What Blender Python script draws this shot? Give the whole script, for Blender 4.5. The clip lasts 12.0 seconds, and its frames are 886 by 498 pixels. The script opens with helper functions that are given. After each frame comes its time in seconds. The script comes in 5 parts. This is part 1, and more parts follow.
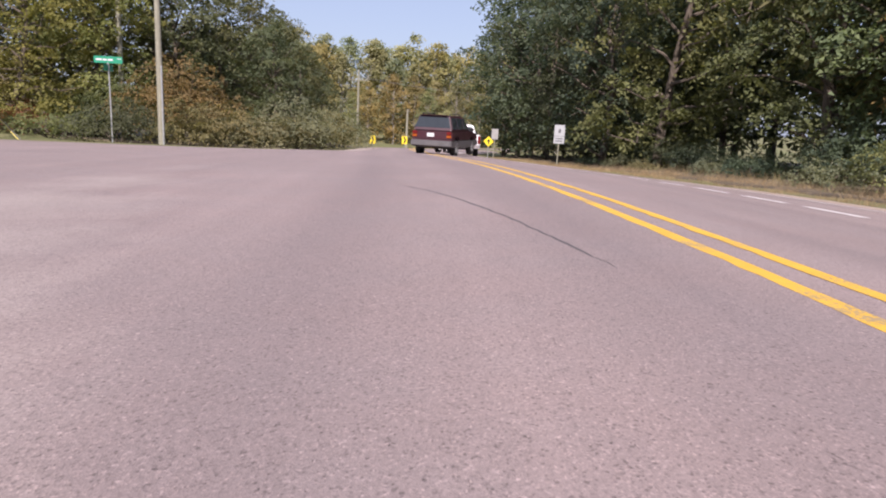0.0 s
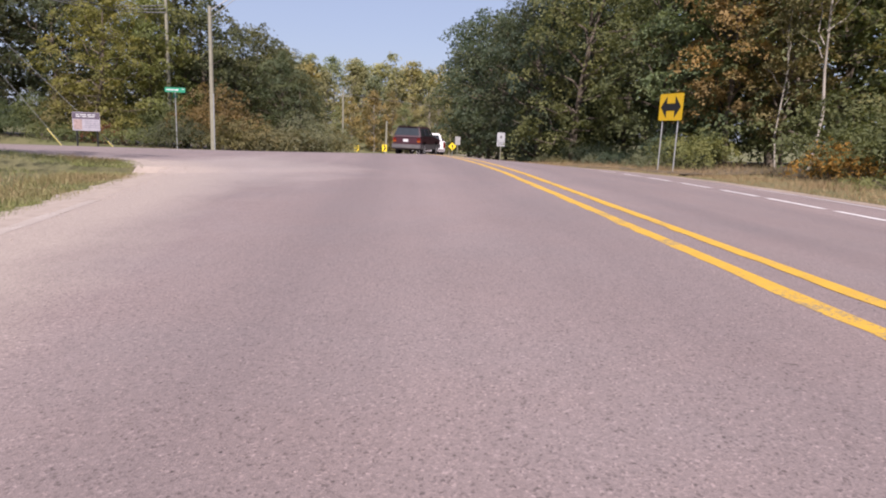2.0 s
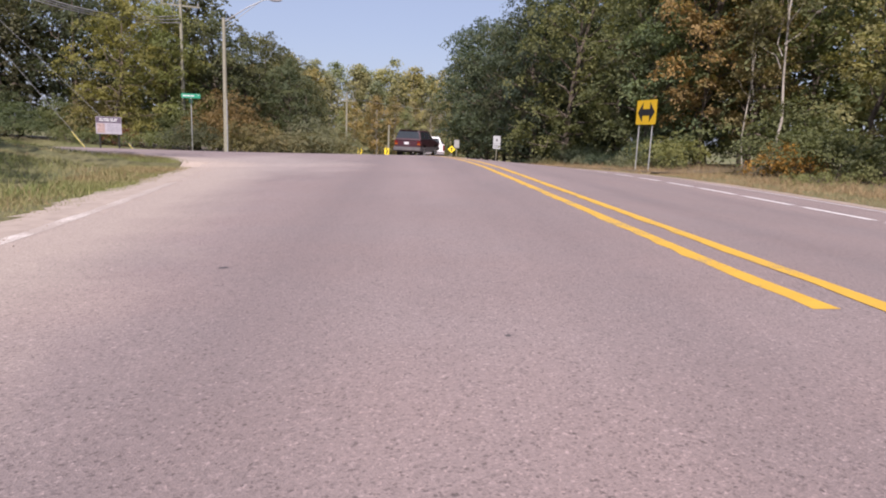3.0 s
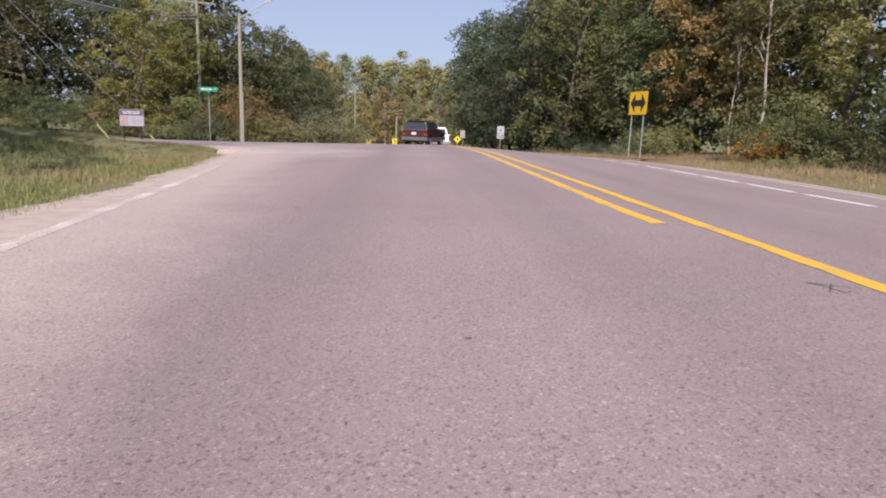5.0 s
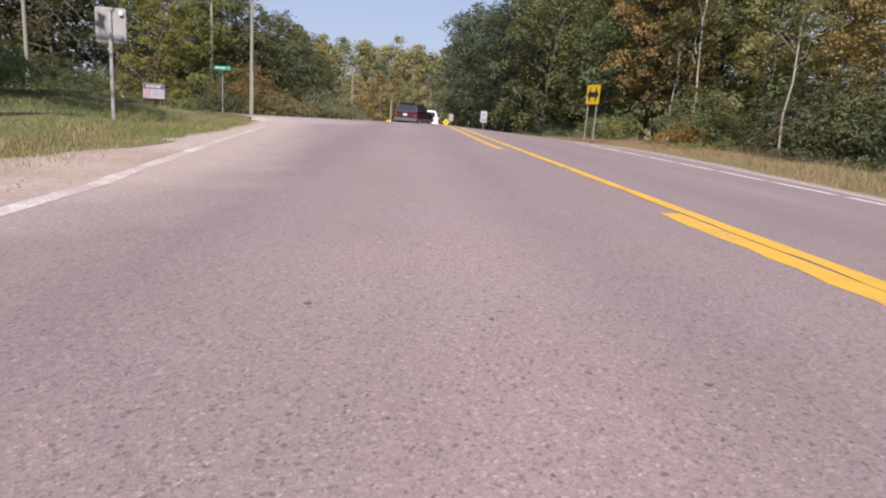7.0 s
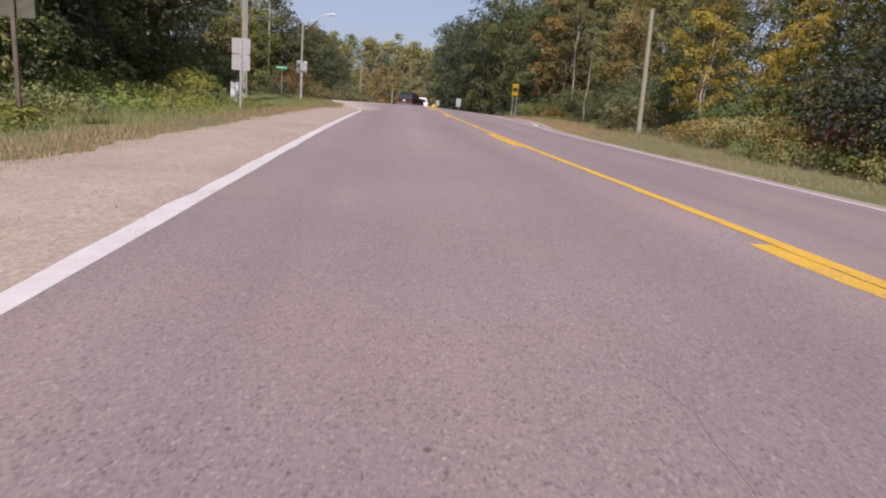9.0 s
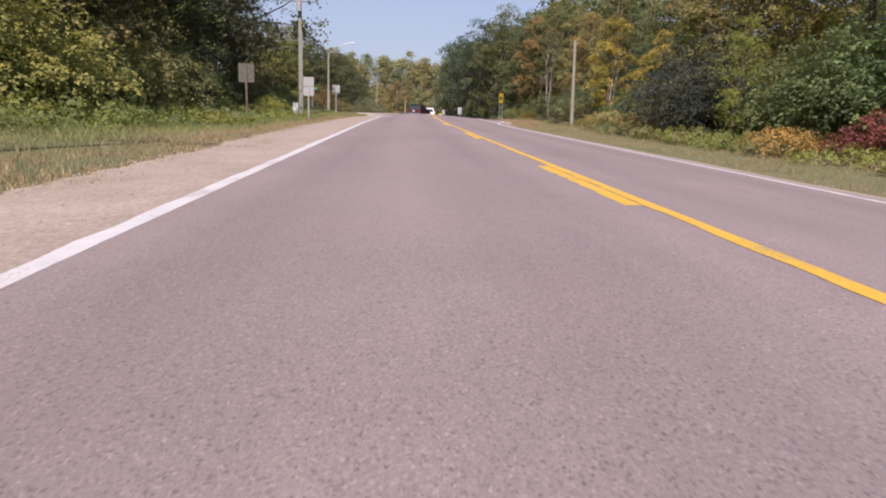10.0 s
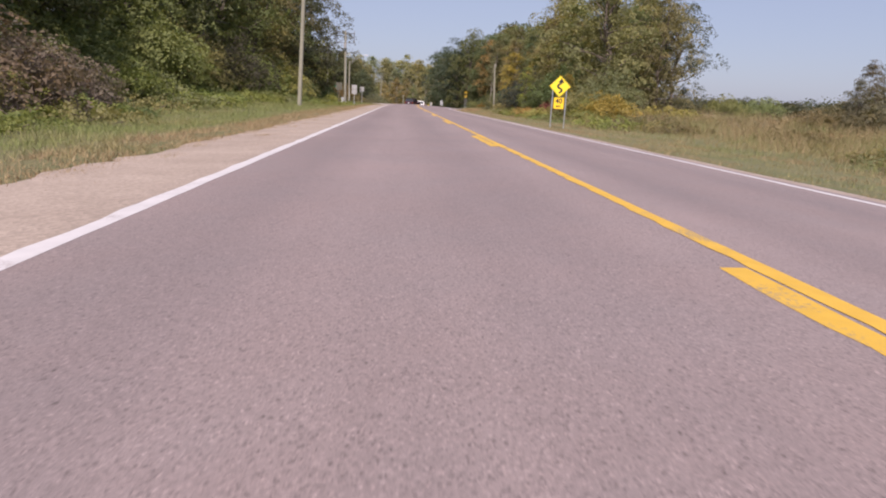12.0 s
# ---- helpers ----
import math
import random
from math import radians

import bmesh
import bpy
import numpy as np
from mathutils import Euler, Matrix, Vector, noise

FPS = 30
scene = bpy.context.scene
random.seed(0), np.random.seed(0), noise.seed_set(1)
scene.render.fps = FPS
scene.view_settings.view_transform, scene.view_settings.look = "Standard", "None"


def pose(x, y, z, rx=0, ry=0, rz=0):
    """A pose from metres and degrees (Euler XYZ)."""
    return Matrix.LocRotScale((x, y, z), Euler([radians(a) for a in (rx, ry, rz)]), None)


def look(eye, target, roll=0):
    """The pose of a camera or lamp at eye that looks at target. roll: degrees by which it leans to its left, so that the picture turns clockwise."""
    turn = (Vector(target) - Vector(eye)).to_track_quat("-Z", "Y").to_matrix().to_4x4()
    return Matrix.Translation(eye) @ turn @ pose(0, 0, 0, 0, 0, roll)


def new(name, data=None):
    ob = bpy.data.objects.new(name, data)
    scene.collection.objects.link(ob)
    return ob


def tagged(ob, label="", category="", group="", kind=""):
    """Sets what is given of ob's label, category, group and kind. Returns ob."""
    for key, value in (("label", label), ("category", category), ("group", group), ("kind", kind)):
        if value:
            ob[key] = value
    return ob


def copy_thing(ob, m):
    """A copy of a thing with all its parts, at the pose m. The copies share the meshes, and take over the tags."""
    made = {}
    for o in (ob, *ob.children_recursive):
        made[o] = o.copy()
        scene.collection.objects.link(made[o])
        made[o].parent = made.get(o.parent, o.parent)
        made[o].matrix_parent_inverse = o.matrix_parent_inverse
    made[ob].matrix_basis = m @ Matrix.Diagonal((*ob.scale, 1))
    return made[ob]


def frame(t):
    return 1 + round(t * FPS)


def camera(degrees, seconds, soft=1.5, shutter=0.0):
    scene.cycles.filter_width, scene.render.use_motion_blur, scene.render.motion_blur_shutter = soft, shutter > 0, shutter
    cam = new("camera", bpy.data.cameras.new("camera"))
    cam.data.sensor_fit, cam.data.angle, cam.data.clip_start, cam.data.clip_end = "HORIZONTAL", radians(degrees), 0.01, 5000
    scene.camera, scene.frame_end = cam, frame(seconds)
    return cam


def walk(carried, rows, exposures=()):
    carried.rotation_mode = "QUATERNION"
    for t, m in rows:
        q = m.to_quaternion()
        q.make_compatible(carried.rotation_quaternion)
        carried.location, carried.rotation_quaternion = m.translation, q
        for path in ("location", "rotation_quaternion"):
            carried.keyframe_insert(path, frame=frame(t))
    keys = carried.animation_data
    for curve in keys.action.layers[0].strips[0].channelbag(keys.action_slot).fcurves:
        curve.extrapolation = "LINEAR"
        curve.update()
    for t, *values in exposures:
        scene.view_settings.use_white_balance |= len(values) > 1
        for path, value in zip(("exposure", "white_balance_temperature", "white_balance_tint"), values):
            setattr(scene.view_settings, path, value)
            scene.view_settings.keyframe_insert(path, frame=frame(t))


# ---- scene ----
cam = camera(70.0, 12.0, soft=2.0, shutter=0.02)
# seconds, x, y, z, yaw (left of +y), pitch, roll
ROWS = [
    (0.0, -2.229, 1.727, 0.69, -2.16, -11.558, 2.99),
    (0.5, -2.109, -1.668, 0.663, -2.831, -11.075, 2.651),
    (1.0, -2.11, -4.551, 0.659, -3.438, -10.804, 2.158),
    (1.5, -2.132, -7.189, 0.676, -3.771, -10.545, 2.023),
    (2.0, -2.177, -9.329, 0.688, -4.003, -10.584, 2.317),
    (2.5, -2.155, -10.797, 0.681, -4.037, -10.457, 2.558),
    (3.0, -2.089, -11.783, 0.652, -3.779, -10.232, 2.335),
    (5.0, -2.081, -13.741, 0.631, -3.094, -11.055, 2.08),
    (5.5, -2.081, -13.874, 0.594, -2.984, -11.445, 2.616),
    (6.0, -2.047, -14.722, 0.581, -3.445, -12.164, 2.791),
    (6.5, -1.953, -16.576, 0.574, -3.641, -12.454, 3.385),
    (7.0, -1.759, -19.134, 0.505, -3.945, -12.286, 4.219),
    (9.0, -1.783, -42.665, 0.657, -4.38, -13.385, 4.928),
    (9.5, -1.402, -49.96, 0.675, -3.078, -13.346, 3.207),
    (10.0, -0.944, -56.866, 0.658, -2.404, -12.618, 2.396),
    (10.5, -0.67, -65.174, 0.681, -2.954, -13.181, 3.296),
    (11.0, -0.393, -73.304, 0.687, -3.084, -13.246, 3.507),
    (11.5, -0.01, -82.848, 0.708, -2.605, -13.547, 2.843),
    (12.0, 0.326, -93.867, 0.706, -2.572, -13.171, 2.776),
]


def carried_pose(x, y, z, yaw, pitch, roll):
    return Matrix.Translation((x, y, z)) @ pose(0, 0, 0, 0, 0, yaw) @ pose(0, 0, 0, 90 + pitch) @ pose(0, 0, 0, 0, 0, roll)


walk(cam, [(r[0], carried_pose(*r[1:])) for r in ROWS], exposures=[(0.0, 0.89, 6500, 22), (1.0, 0.77, 6500, 22), (3.0, 0.73, 6500, 22), (5.25, 0.72, 6400, 20.5), (7.0, 0.71, 6440, 21), (9.0, 0.48, 6500, 22), (9.5, 0.69, 6500, 22), (12.0, 0.57, 6650, 23)])

# ---- sky and sun ----
SUN_ELEV, SUN_AZ = 45.0, 187.0   # azimuth clockwise from +y, where the sun stands
world = bpy.data.worlds.new("sky")
scene.world = world
world.use_nodes = True
wn = world.node_tree
sky = wn.nodes.new("ShaderNodeTexSky")
sky.sky_type = 'NISHITA'
sky.sun_disc = False
sky.sun_elevation, sky.sun_rotation = radians(SUN_ELEV), radians(SUN_AZ)
sky.air_density, sky.dust_density, sky.ozone_density = 1.0, 1.2, 2.0
haze = wn.nodes.new("ShaderNodeMix")   # thin even summer haze over the blue
haze.data_type = 'RGBA'
haze.inputs[0].default_value = 0.68
haze.inputs[7].default_value = (2.85, 3.4, 4.55, 1)
wn.links.new(sky.outputs[0], haze.inputs[6])
wn.links.new(haze.outputs[2], wn.nodes["Background"].inputs[0])
wn.nodes["Background"].inputs[1].default_value = 0.09
sun = new("sun", bpy.data.lights.new("sun", 'SUN'))
sun.data.energy, sun.data.angle, sun.data.color = 4.2, radians(0.6), (1.0, 0.95, 0.88)
az, el = radians(SUN_AZ), radians(SUN_ELEV)
sun.matrix_world = look((math.sin(az) * math.cos(el) * 60, math.cos(az) * math.cos(el) * 60, math.sin(el) * 60), (0, 0, 0))

# ---- materials ----


class Nodes:
    """Short hand for building a node material."""

    def __init__(self, name, rough=0.6, metal=0.0):
        self.mat = bpy.data.materials.new(name)
        self.mat.use_nodes = True
        self.t = self.mat.node_tree
        self.b = self.t.nodes["Principled BSDF"]
        self.b.inputs["Roughness"].default_value = rough
        self.b.inputs["Metallic"].default_value = metal

    def add(self, kind):
        return self.t.nodes.new("ShaderNode" + kind)

    def link(self, a, b):
        self.t.links.new(a, b)

    def coords(self, scale=(1, 1, 1), uv=False):
        c = self.add("TexCoord")
        m = self.add("Mapping")
        m.inputs["Scale"].default_value = scale
        self.link(c.outputs["UV" if uv else "Object"], m.inputs[0])
        return m.outputs[0]

    def noise(self, where, scale, detail=3.0, rough=0.6):
        n = self.add("TexNoise")
        n.inputs["Scale"].default_value, n.inputs["Detail"].default_value, n.inputs["Roughness"].default_value = scale, detail, rough
        self.link(where, n.inputs["Vector"])
        return n.outputs["Fac"]

    def ramp(self, fac, stops):
        r = self.add("ValToRGB")
        e = r.color_ramp.elements
        while len(e) < len(stops):
            e.new(0.5)
        for k, (at, col) in enumerate(stops):
            e[k].position, e[k].color = at, (*col, 1) if len(col) == 3 else col
        self.link(fac, r.inputs[0])
        return r.outputs[0]

    def mix(self, fac, a, b, blend='MIX'):
        m = self.add("Mix")
        m.data_type, m.blend_type = 'RGBA', blend
        for sock, value in ((m.inputs[0], fac), (m.inputs[6], a), (m.inputs[7], b)):
            if isinstance(value, (int, float)):
                sock.default_value = value
            elif isinstance(value, tuple):
                sock.default_value = (*value, 1)
            else:
                self.link(value, sock)
        return m.outputs[2]

    def math(self, op, a, b=0.0):
        m = self.add("Math")
        m.operation = op
        for sock, value in zip(m.inputs, (a, b)):
            if isinstance(value, (int, float)):
                sock.default_value = value
            else:
                self.link(value, sock)
        return m.outputs[0]

    def colour(self, value):
        if isinstance(value, tuple):
            self.b.inputs["Base Color"].default_value = (*value, 1)
        else:
            self.link(value, self.b.inputs["Base Color"])

    def bump(self, height, strength=0.4, distance=0.01):
        n = self.add("Bump")
        n.inputs["Strength"].default_value, n.inputs["Distance"].default_value = strength, distance
        self.link(height, n.inputs["Height"])
        self.link(n.outputs[0], self.b.inputs["Normal"])


def grey(v):
    return (v, v, v)


def plain(name, col, rough=0.5, metal=0.0, vary=0.15, scale=4.0, bump=0.0):
    """A painted or bare surface with faint stains and grain."""
    n = Nodes(name, rough, metal)
    w = n.coords()
    f = n.noise(w, scale, 5)
    lo, hi = tuple(c * (1 - vary) for c in col), tuple(min(1, c * (1 + vary)) for c in col)
    n.colour(n.ramp(f, [(0.3, lo), (0.7, hi)]))
    if bump:
        n.bump(n.noise(w, scale * 12, 4), bump, 0.01)
    return n.mat


def asphalt_material():
    n = Nodes("asphalt", 0.85)
    w, u = n.coords(), n.coords(uv=True)
    broad = n.noise(w, 0.35, 4)
    bands = n.noise(n.coords((0.9, 0.03, 1), uv=True), 1.0, 4)
    col = n.ramp(broad, [(0.3, (0.220, 0.175, 0.170)), (0.7, (0.274, 0.215, 0.207))])
    col = n.mix(n.math('MULTIPLY', n.ramp(bands, [(0.38, grey(0)), (0.6, grey(1))]), 0.45), col, (0.191, 0.151, 0.147))
    sep = n.add("SeparateXYZ")
    n.link(u, sep.inputs[0])
    # darker, smoother wheel paths either side of each lane's paler middle
    lane = n.math('ABSOLUTE', n.math('SUBTRACT', n.math('ABSOLUTE', sep.outputs[0]), 1.8))
    track = n.math('SUBTRACT', 1.0, n.math('DIVIDE', n.math('ABSOLUTE', n.math('SUBTRACT', lane, 0.9)), 0.6))
    track = n.math('MULTIPLY', n.math('MAXIMUM', track, 0.0), n.ramp(n.noise(n.coords((1.2, 0.12, 1), uv=True), 1.0, 4), [(0.3, grey(0.25)), (0.7, grey(1))]))
    col = n.mix(n.math('MULTIPLY', track, 0.7), col, (0.172, 0.138, 0.138))
    col = n.mix(1.0, col, n.ramp(n.noise(w, 0.8, 4), [(0.35, (0.985, 1.0, 1.005)), (0.65, (1.02, 0.997, 0.985))]), 'MULTIPLY')
    # pale gravel dust tracked out of the junction corner
    dx = n.math('ABSOLUTE', n.math('SUBTRACT', sep.outputs[0], -5.6))
    dy = n.math('ABSOLUTE', n.math('SUBTRACT', sep.outputs[1], 2.0))
    near = n.math('SUBTRACT', 1.0, n.math('ADD', n.math('DIVIDE', dx, 3.6), n.math('DIVIDE', dy, 11.0)))
    dust = n.math('ADD', near, n.math('SUBTRACT', n.noise(w, 0.7, 4), 0.5))
    col = n.mix(n.math('MULTIPLY', n.ramp(dust, [(0.12, grey(0)), (0.6, grey(1))]), 0.6), col, (0.35, 0.30, 0.275))
    # fine dust along the corner's gravel edge, thinning into the lane
    rim = n.add("Attribute")
    rim.attribute_name = "rim"
    along = n.math('MAXIMUM', 0.0, n.math('SUBTRACT', 1.0, n.math('MAXIMUM', 0.0, n.math('DIVIDE', n.math('SUBTRACT', -13.0, sep.outputs[1]), 6.0))))
    film = n.math('MULTIPLY', n.math('MAXIMUM', -1.0, n.math('SUBTRACT', 1.35, n.math('DIVIDE', rim.outputs["Fac"], 1.2))), along)
    film = n.math('ADD', film, n.math('MULTIPLY', n.math('SUBTRACT', n.noise(w, 1.8, 5), 0.5), 0.7))
    col = n.mix(n.math('MULTIPLY', n.ramp(film, [(0.25, grey(0)), (0.95, grey(1))]), 0.95), col, (0.36, 0.298, 0.262))
    stones = n.add("TexVoronoi")
    stones.inputs["Scale"].default_value = 160
    n.link(w, stones.inputs["Vector"])
    chips = n.ramp(stones.outputs["Color"], [(0.07, (0.54, 0.53, 0.53)), (0.24, (0.93, 0.93, 0.93)), (0.76, (1.03, 1.02, 1.02)), (0.96, (1.42, 1.38, 1.36))])
    col = n.mix(1.0, col, chips, 'MULTIPLY')
    specks = n.add("TexVoronoi")
    specks.inputs["Scale"].default_value = 110
    n.link(w, specks.inputs["Vector"])
    col = n.mix(1.0, col, n.ramp(specks.outputs["Color"], [(0.09, grey(0.58)), (0.19, grey(0.98)), (0.80, grey(1.0)), (0.93, grey(1.34))]), 'MULTIPLY')
    grit = n.noise(w, 70, 5, 0.8)
    col = n.mix(1.0, col, n.ramp(grit, [(0.3, grey(0.74)), (0.5, grey(1.0)), (0.75, grey(1.16))]), 'MULTIPLY')
    n.colour(col)
    n.bump(n.mix(0.5, stones.outputs["Distance"], grit), 0.6, 0.006)
    return n.mat


def line_material(name, col, base, wear):
    n = Nodes(name, 0.7)
    w = n.coords()
    worn = n.math('ADD', n.math('MULTIPLY', n.noise(w, 55, 4, 0.7), 0.6), n.math('MULTIPLY', n.noise(w, 1.6, 3), 0.55))
    c = n.mix(n.ramp(n.noise(w, 7, 4), [(0.3, grey(0)), (0.7, grey(1))]), col, tuple(x * 0.86 for x in col))
    n.colour(n.mix(n.ramp(worn, [(wear, grey(0)), (wear + 0.06, grey(1))]), c, base))
    n.bump(n.noise(w, 90, 3), 0.4, 0.004)
    return n.mat


def gravel_material():
    n = Nodes("gravel", 0.95)
    w = n.coords()
    v = n.add("TexVoronoi")
    v.inputs["Scale"].default_value = 42
    n.link(w, v.inputs["Vector"])
    col = n.ramp(n.noise(w, 0.9, 5), [(0.3, (0.286, 0.224, 0.182)), (0.7, (0.368, 0.293, 0.241))])
    col = n.mix(1.0, col, n.ramp(v.outputs["Color"], [(0.1, grey(0.78)), (0.6, grey(1.0)), (1.0, grey(1.2))]), 'MULTIPLY')
    n.colour(col)
    n.bump(n.mix(0.5, v.outputs["Distance"], n.noise(w, 20, 5)), 0.55, 0.012)
    return n.mat


def turf_material():
    n = Nodes("turf", 0.95)  # short growth and soil between the blades
    w = n.coords()
    a = n.ramp(n.noise(w, 0.25, 4), [(0.35, (0.125, 0.135, 0.05)), (0.65, (0.175, 0.155, 0.072))])
    b = n.ramp(n.noise(w, 14, 5, 0.7), [(0.25, grey(0.45)), (0.6, grey(1.1))])
    n.colour(n.mix(1.0, a, b, 'MULTIPLY'))
    n.bump(n.noise(w, 25, 5), 0.8, 0.05)
    return n.mat


def leaf_material(name):
    n = Nodes(name, 0.65)
    info = n.add("ObjectInfo")
    geo = n.add("NewGeometry")
    base = info.outputs["Color"]
    att = n.add("Attribute")
    att.attribute_name = "spray"
    col = n.mix(1.0, base, n.ramp(geo.outputs["Random Per Island"], [(0.0, grey(0.85)), (1.0, grey(1.15))]), 'MULTIPLY')
    col = n.mix(1.0, col, n.ramp(att.outputs["Fac"], [(0.0, (0.76, 0.83, 0.88)), (0.5, (1.0, 1.0, 1.0)), (0.85, (1.12, 1.07, 0.92)), (1.0, (1.22, 1.08, 0.88))]), 'MULTIPLY')
    n.colour(col)
    n.b.inputs["Specular IOR Level"].default_value = 0.15
    tr = n.add("BsdfTranslucent")   # a leaf passes nearly as much light as it sends back
    n.link(n.mix(1.0, col, (0.95, 0.98, 0.62), 'MULTIPLY'), tr.inputs["Color"])
    ms = n.add("AddShader")
    n.link(n.b.outputs[0], ms.inputs[0])
    n.link(tr.outputs[0], ms.inputs[1])
    n.link(ms.outputs[0], n.t.nodes["Material Output"].inputs[0])
    return n.mat


def bark_material(name, lo, hi, relief=0.7):
    n = Nodes(name, 0.9)
    w = n.coords((1, 1, 0.25))
    f = n.noise(w, 14, 6, 0.7)
    n.colour(n.ramp(f, [(0.3, lo), (0.7, hi)]))
    n.bump(f, relief, 0.02)
    return n.mat


def grass_material():
    n = Nodes("grass_blades", 0.7)
    geo = n.add("NewGeometry")
    isl = geo.outputs["Random Per Island"]
    w = n.coords()
    patch = n.noise(w, 0.35, 4)
    green = n.ramp(isl, [(0.0, (0.085, 0.11, 0.028)), (0.6, (0.155, 0.182, 0.05)), (1.0, (0.225, 0.225, 0.08))])
    tan = n.ramp(isl, [(0.0, (0.17, 0.112, 0.058)), (0.6, (0.265, 0.185, 0.095)), (1.0, (0.35, 0.265, 0.14))])
    att = n.add("Attribute")
    att.attribute_name = "dry"
    f = n.math('ADD', n.math('MULTIPLY', patch, 0.9), n.math('SUBTRACT', att.outputs["Fac"], 0.5))
    n.colour(n.mix(n.ramp(f, [(0.35, grey(0)), (0.6, grey(1))]), green, tan))
    return n.mat


M_ASPHALT = asphalt_material()
M_YELLOW = line_material("yellow_line_paint", (0.60, 0.355, 0.04), (0.28, 0.21, 0.12), 0.63)
M_WHITE = line_material("white_line_paint", (0.55, 0.52, 0.52), (0.30, 0.25, 0.245), 0.65)
M_WHITE_NEW = line_material("fresh_white_line_paint", (0.76, 0.73, 0.72), (0.36, 0.31, 0.30), 0.78)
M_WHITE_OLD = line_material("worn_white_line_paint", (0.62, 0.565, 0.53), (0.37, 0.31, 0.275), 0.49)
M_GRAVEL = gravel_material()
M_DUST = plain("pale_gravel_dust", (0.35, 0.287, 0.247), 0.95, 0, 0.16, 6, 0.5)
M_TURF = turf_material()
M_LEAF = leaf_material("leaves")
M_BARK = bark_material("bark", (0.06, 0.045, 0.035), (0.16, 0.13, 0.1))
M_BIRCH = bark_material("pale_bark", (0.2, 0.18, 0.15), (0.42, 0.38, 0.33))
M_TWIG = bark_material("dead_twigs", (0.115, 0.088, 0.070), (0.26, 0.20, 0.16), 0.2)
M_POLE = bark_material("weathered_pole", (0.185, 0.177, 0.135), (0.29, 0.277, 0.215), 0.2)
M_GRASS = grass_material()
M_STEEL = plain("galvanised_steel", (0.42, 0.43, 0.43), 0.45, 0.6, 0.2, 8)
M_ALU = plain("bare_sign_aluminium", (0.30, 0.295, 0.29), 0.6, 0.1, 0.12, 5)
M_SIGN_YELLOW = plain("sign_yellow", (0.83, 0.52, 0.015), 0.45, 0, 0.06, 6)
M_SIGN_LEMON = plain("sign_lemon", (0.80, 0.60, 0.025), 0.45, 0, 0.06, 6)
M_SIGN_WHITE = plain("sign_white", (0.54, 0.55, 0.57), 0.45, 0, 0.06, 6)
M_SIGN_GREEN = plain("sign_green", (0.015, 0.24, 0.14), 0.45, 0, 0.06, 6)
M_GUARD = plain("pale_yellow_plastic", (0.62, 0.50, 0.14), 0.5)
M_BLACK = plain("sign_black", (0.014, 0.014, 0.015), 0.5, 0, 0.2, 6)
M_WIRE = plain("weathered_cable", (0.16, 0.16, 0.165), 0.6)

# ---- helpers for meshes ----


def mesh_from(name, verts, faces, mat=None, smooth=False):
    me = bpy.data.meshes.new(name)
    me.from_pydata([tuple(v) for v in verts], [], [tuple(f) for f in faces])
    if mat:
        me.materials.append(mat)
    if smooth:
        me.shade_smooth()
    return me


def part(name, bm, mat, parent=None, label="", smooth=False):
    """Links a bmesh as one mesh object under a thing or a part."""
    me = bpy.data.meshes.new(name)
    bmesh.ops.recalc_face_normals(bm, faces=bm.faces)
    bm.to_mesh(me)
    bm.free()
    if mat:
        me.materials.append(mat)
    if smooth:
        me.shade_smooth()
        me.set_sharp_from_angle(angle=radians(40))
    ob = new(name, me)
    if parent:
        ob.parent = parent
    if label:
        ob["label"] = label
    return ob


def box(sx, sy, sz, at=(0, 0, 0), bevel=0.0, turn=None):
    bm = bmesh.new()
    bmesh.ops.create_cube(bm, size=1.0)
    bmesh.ops.scale(bm, vec=(sx, sy, sz), verts=bm.verts)
    if bevel:
        bmesh.ops.bevel(bm, geom=bm.edges[:], offset=bevel, segments=2, affect='EDGES')
    bmesh.ops.transform(bm, matrix=Matrix.Translation(at) @ (turn or Matrix()), verts=bm.verts)
    return bm


def rod(a, b, r1, r2=None, n=10):
    """A tapered round bar from a to b."""
    a, b = Vector(a), Vector(b)
    bm = bmesh.new()
    bmesh.ops.create_cone(bm, cap_ends=True, segments=n, radius1=r1, radius2=r1 if r2 is None else r2, depth=(b - a).length)
    m = Matrix.Translation((a + b) / 2) @ (b - a).to_track_quat("Z", "Y").to_matrix().to_4x4()
    bmesh.ops.transform(bm, matrix=m, verts=bm.verts)
    return bm


def join(*bms):
    """One bmesh out of several."""
    out = bmesh.new()
    for bm in bms:
        me = bpy.data.meshes.new("tmp")
        bm.to_mesh(me)
        out.from_mesh(me)
        bm.free()
        bpy.data.meshes.remove(me)
    return out


def slab(points, thick, corner=0.0):
    """A plate in the xz plane from its outline, facing -y, thick along +y."""
    bm = bmesh.new()
    vs = [bm.verts.new((x, 0, z)) for x, z in points]
    f = bm.faces.new(vs)
    ext = bmesh.ops.extrude_face_region(bm, geom=[f])
    bmesh.ops.translate(bm, vec=(0, thick, 0), verts=[v for v in ext["geom"] if isinstance(v, bmesh.types.BMVert)])
    return bm


def rounded(w, h, r, n=4, cx=0.0, cz=0.0):
    """The outline of a rounded rectangle."""
    pts = []
    for k, (sx, sz) in enumerate(((1, 1), (-1, 1), (-1, -1), (1, -1))):
        for j in range(n + 1):
            a = radians(90 * k + 90 * j / n)
            pts.append((cx + sx * (w / 2 - r) + r * math.cos(a), cz + sz * (h / 2 - r) + r * math.sin(a)))
    return pts


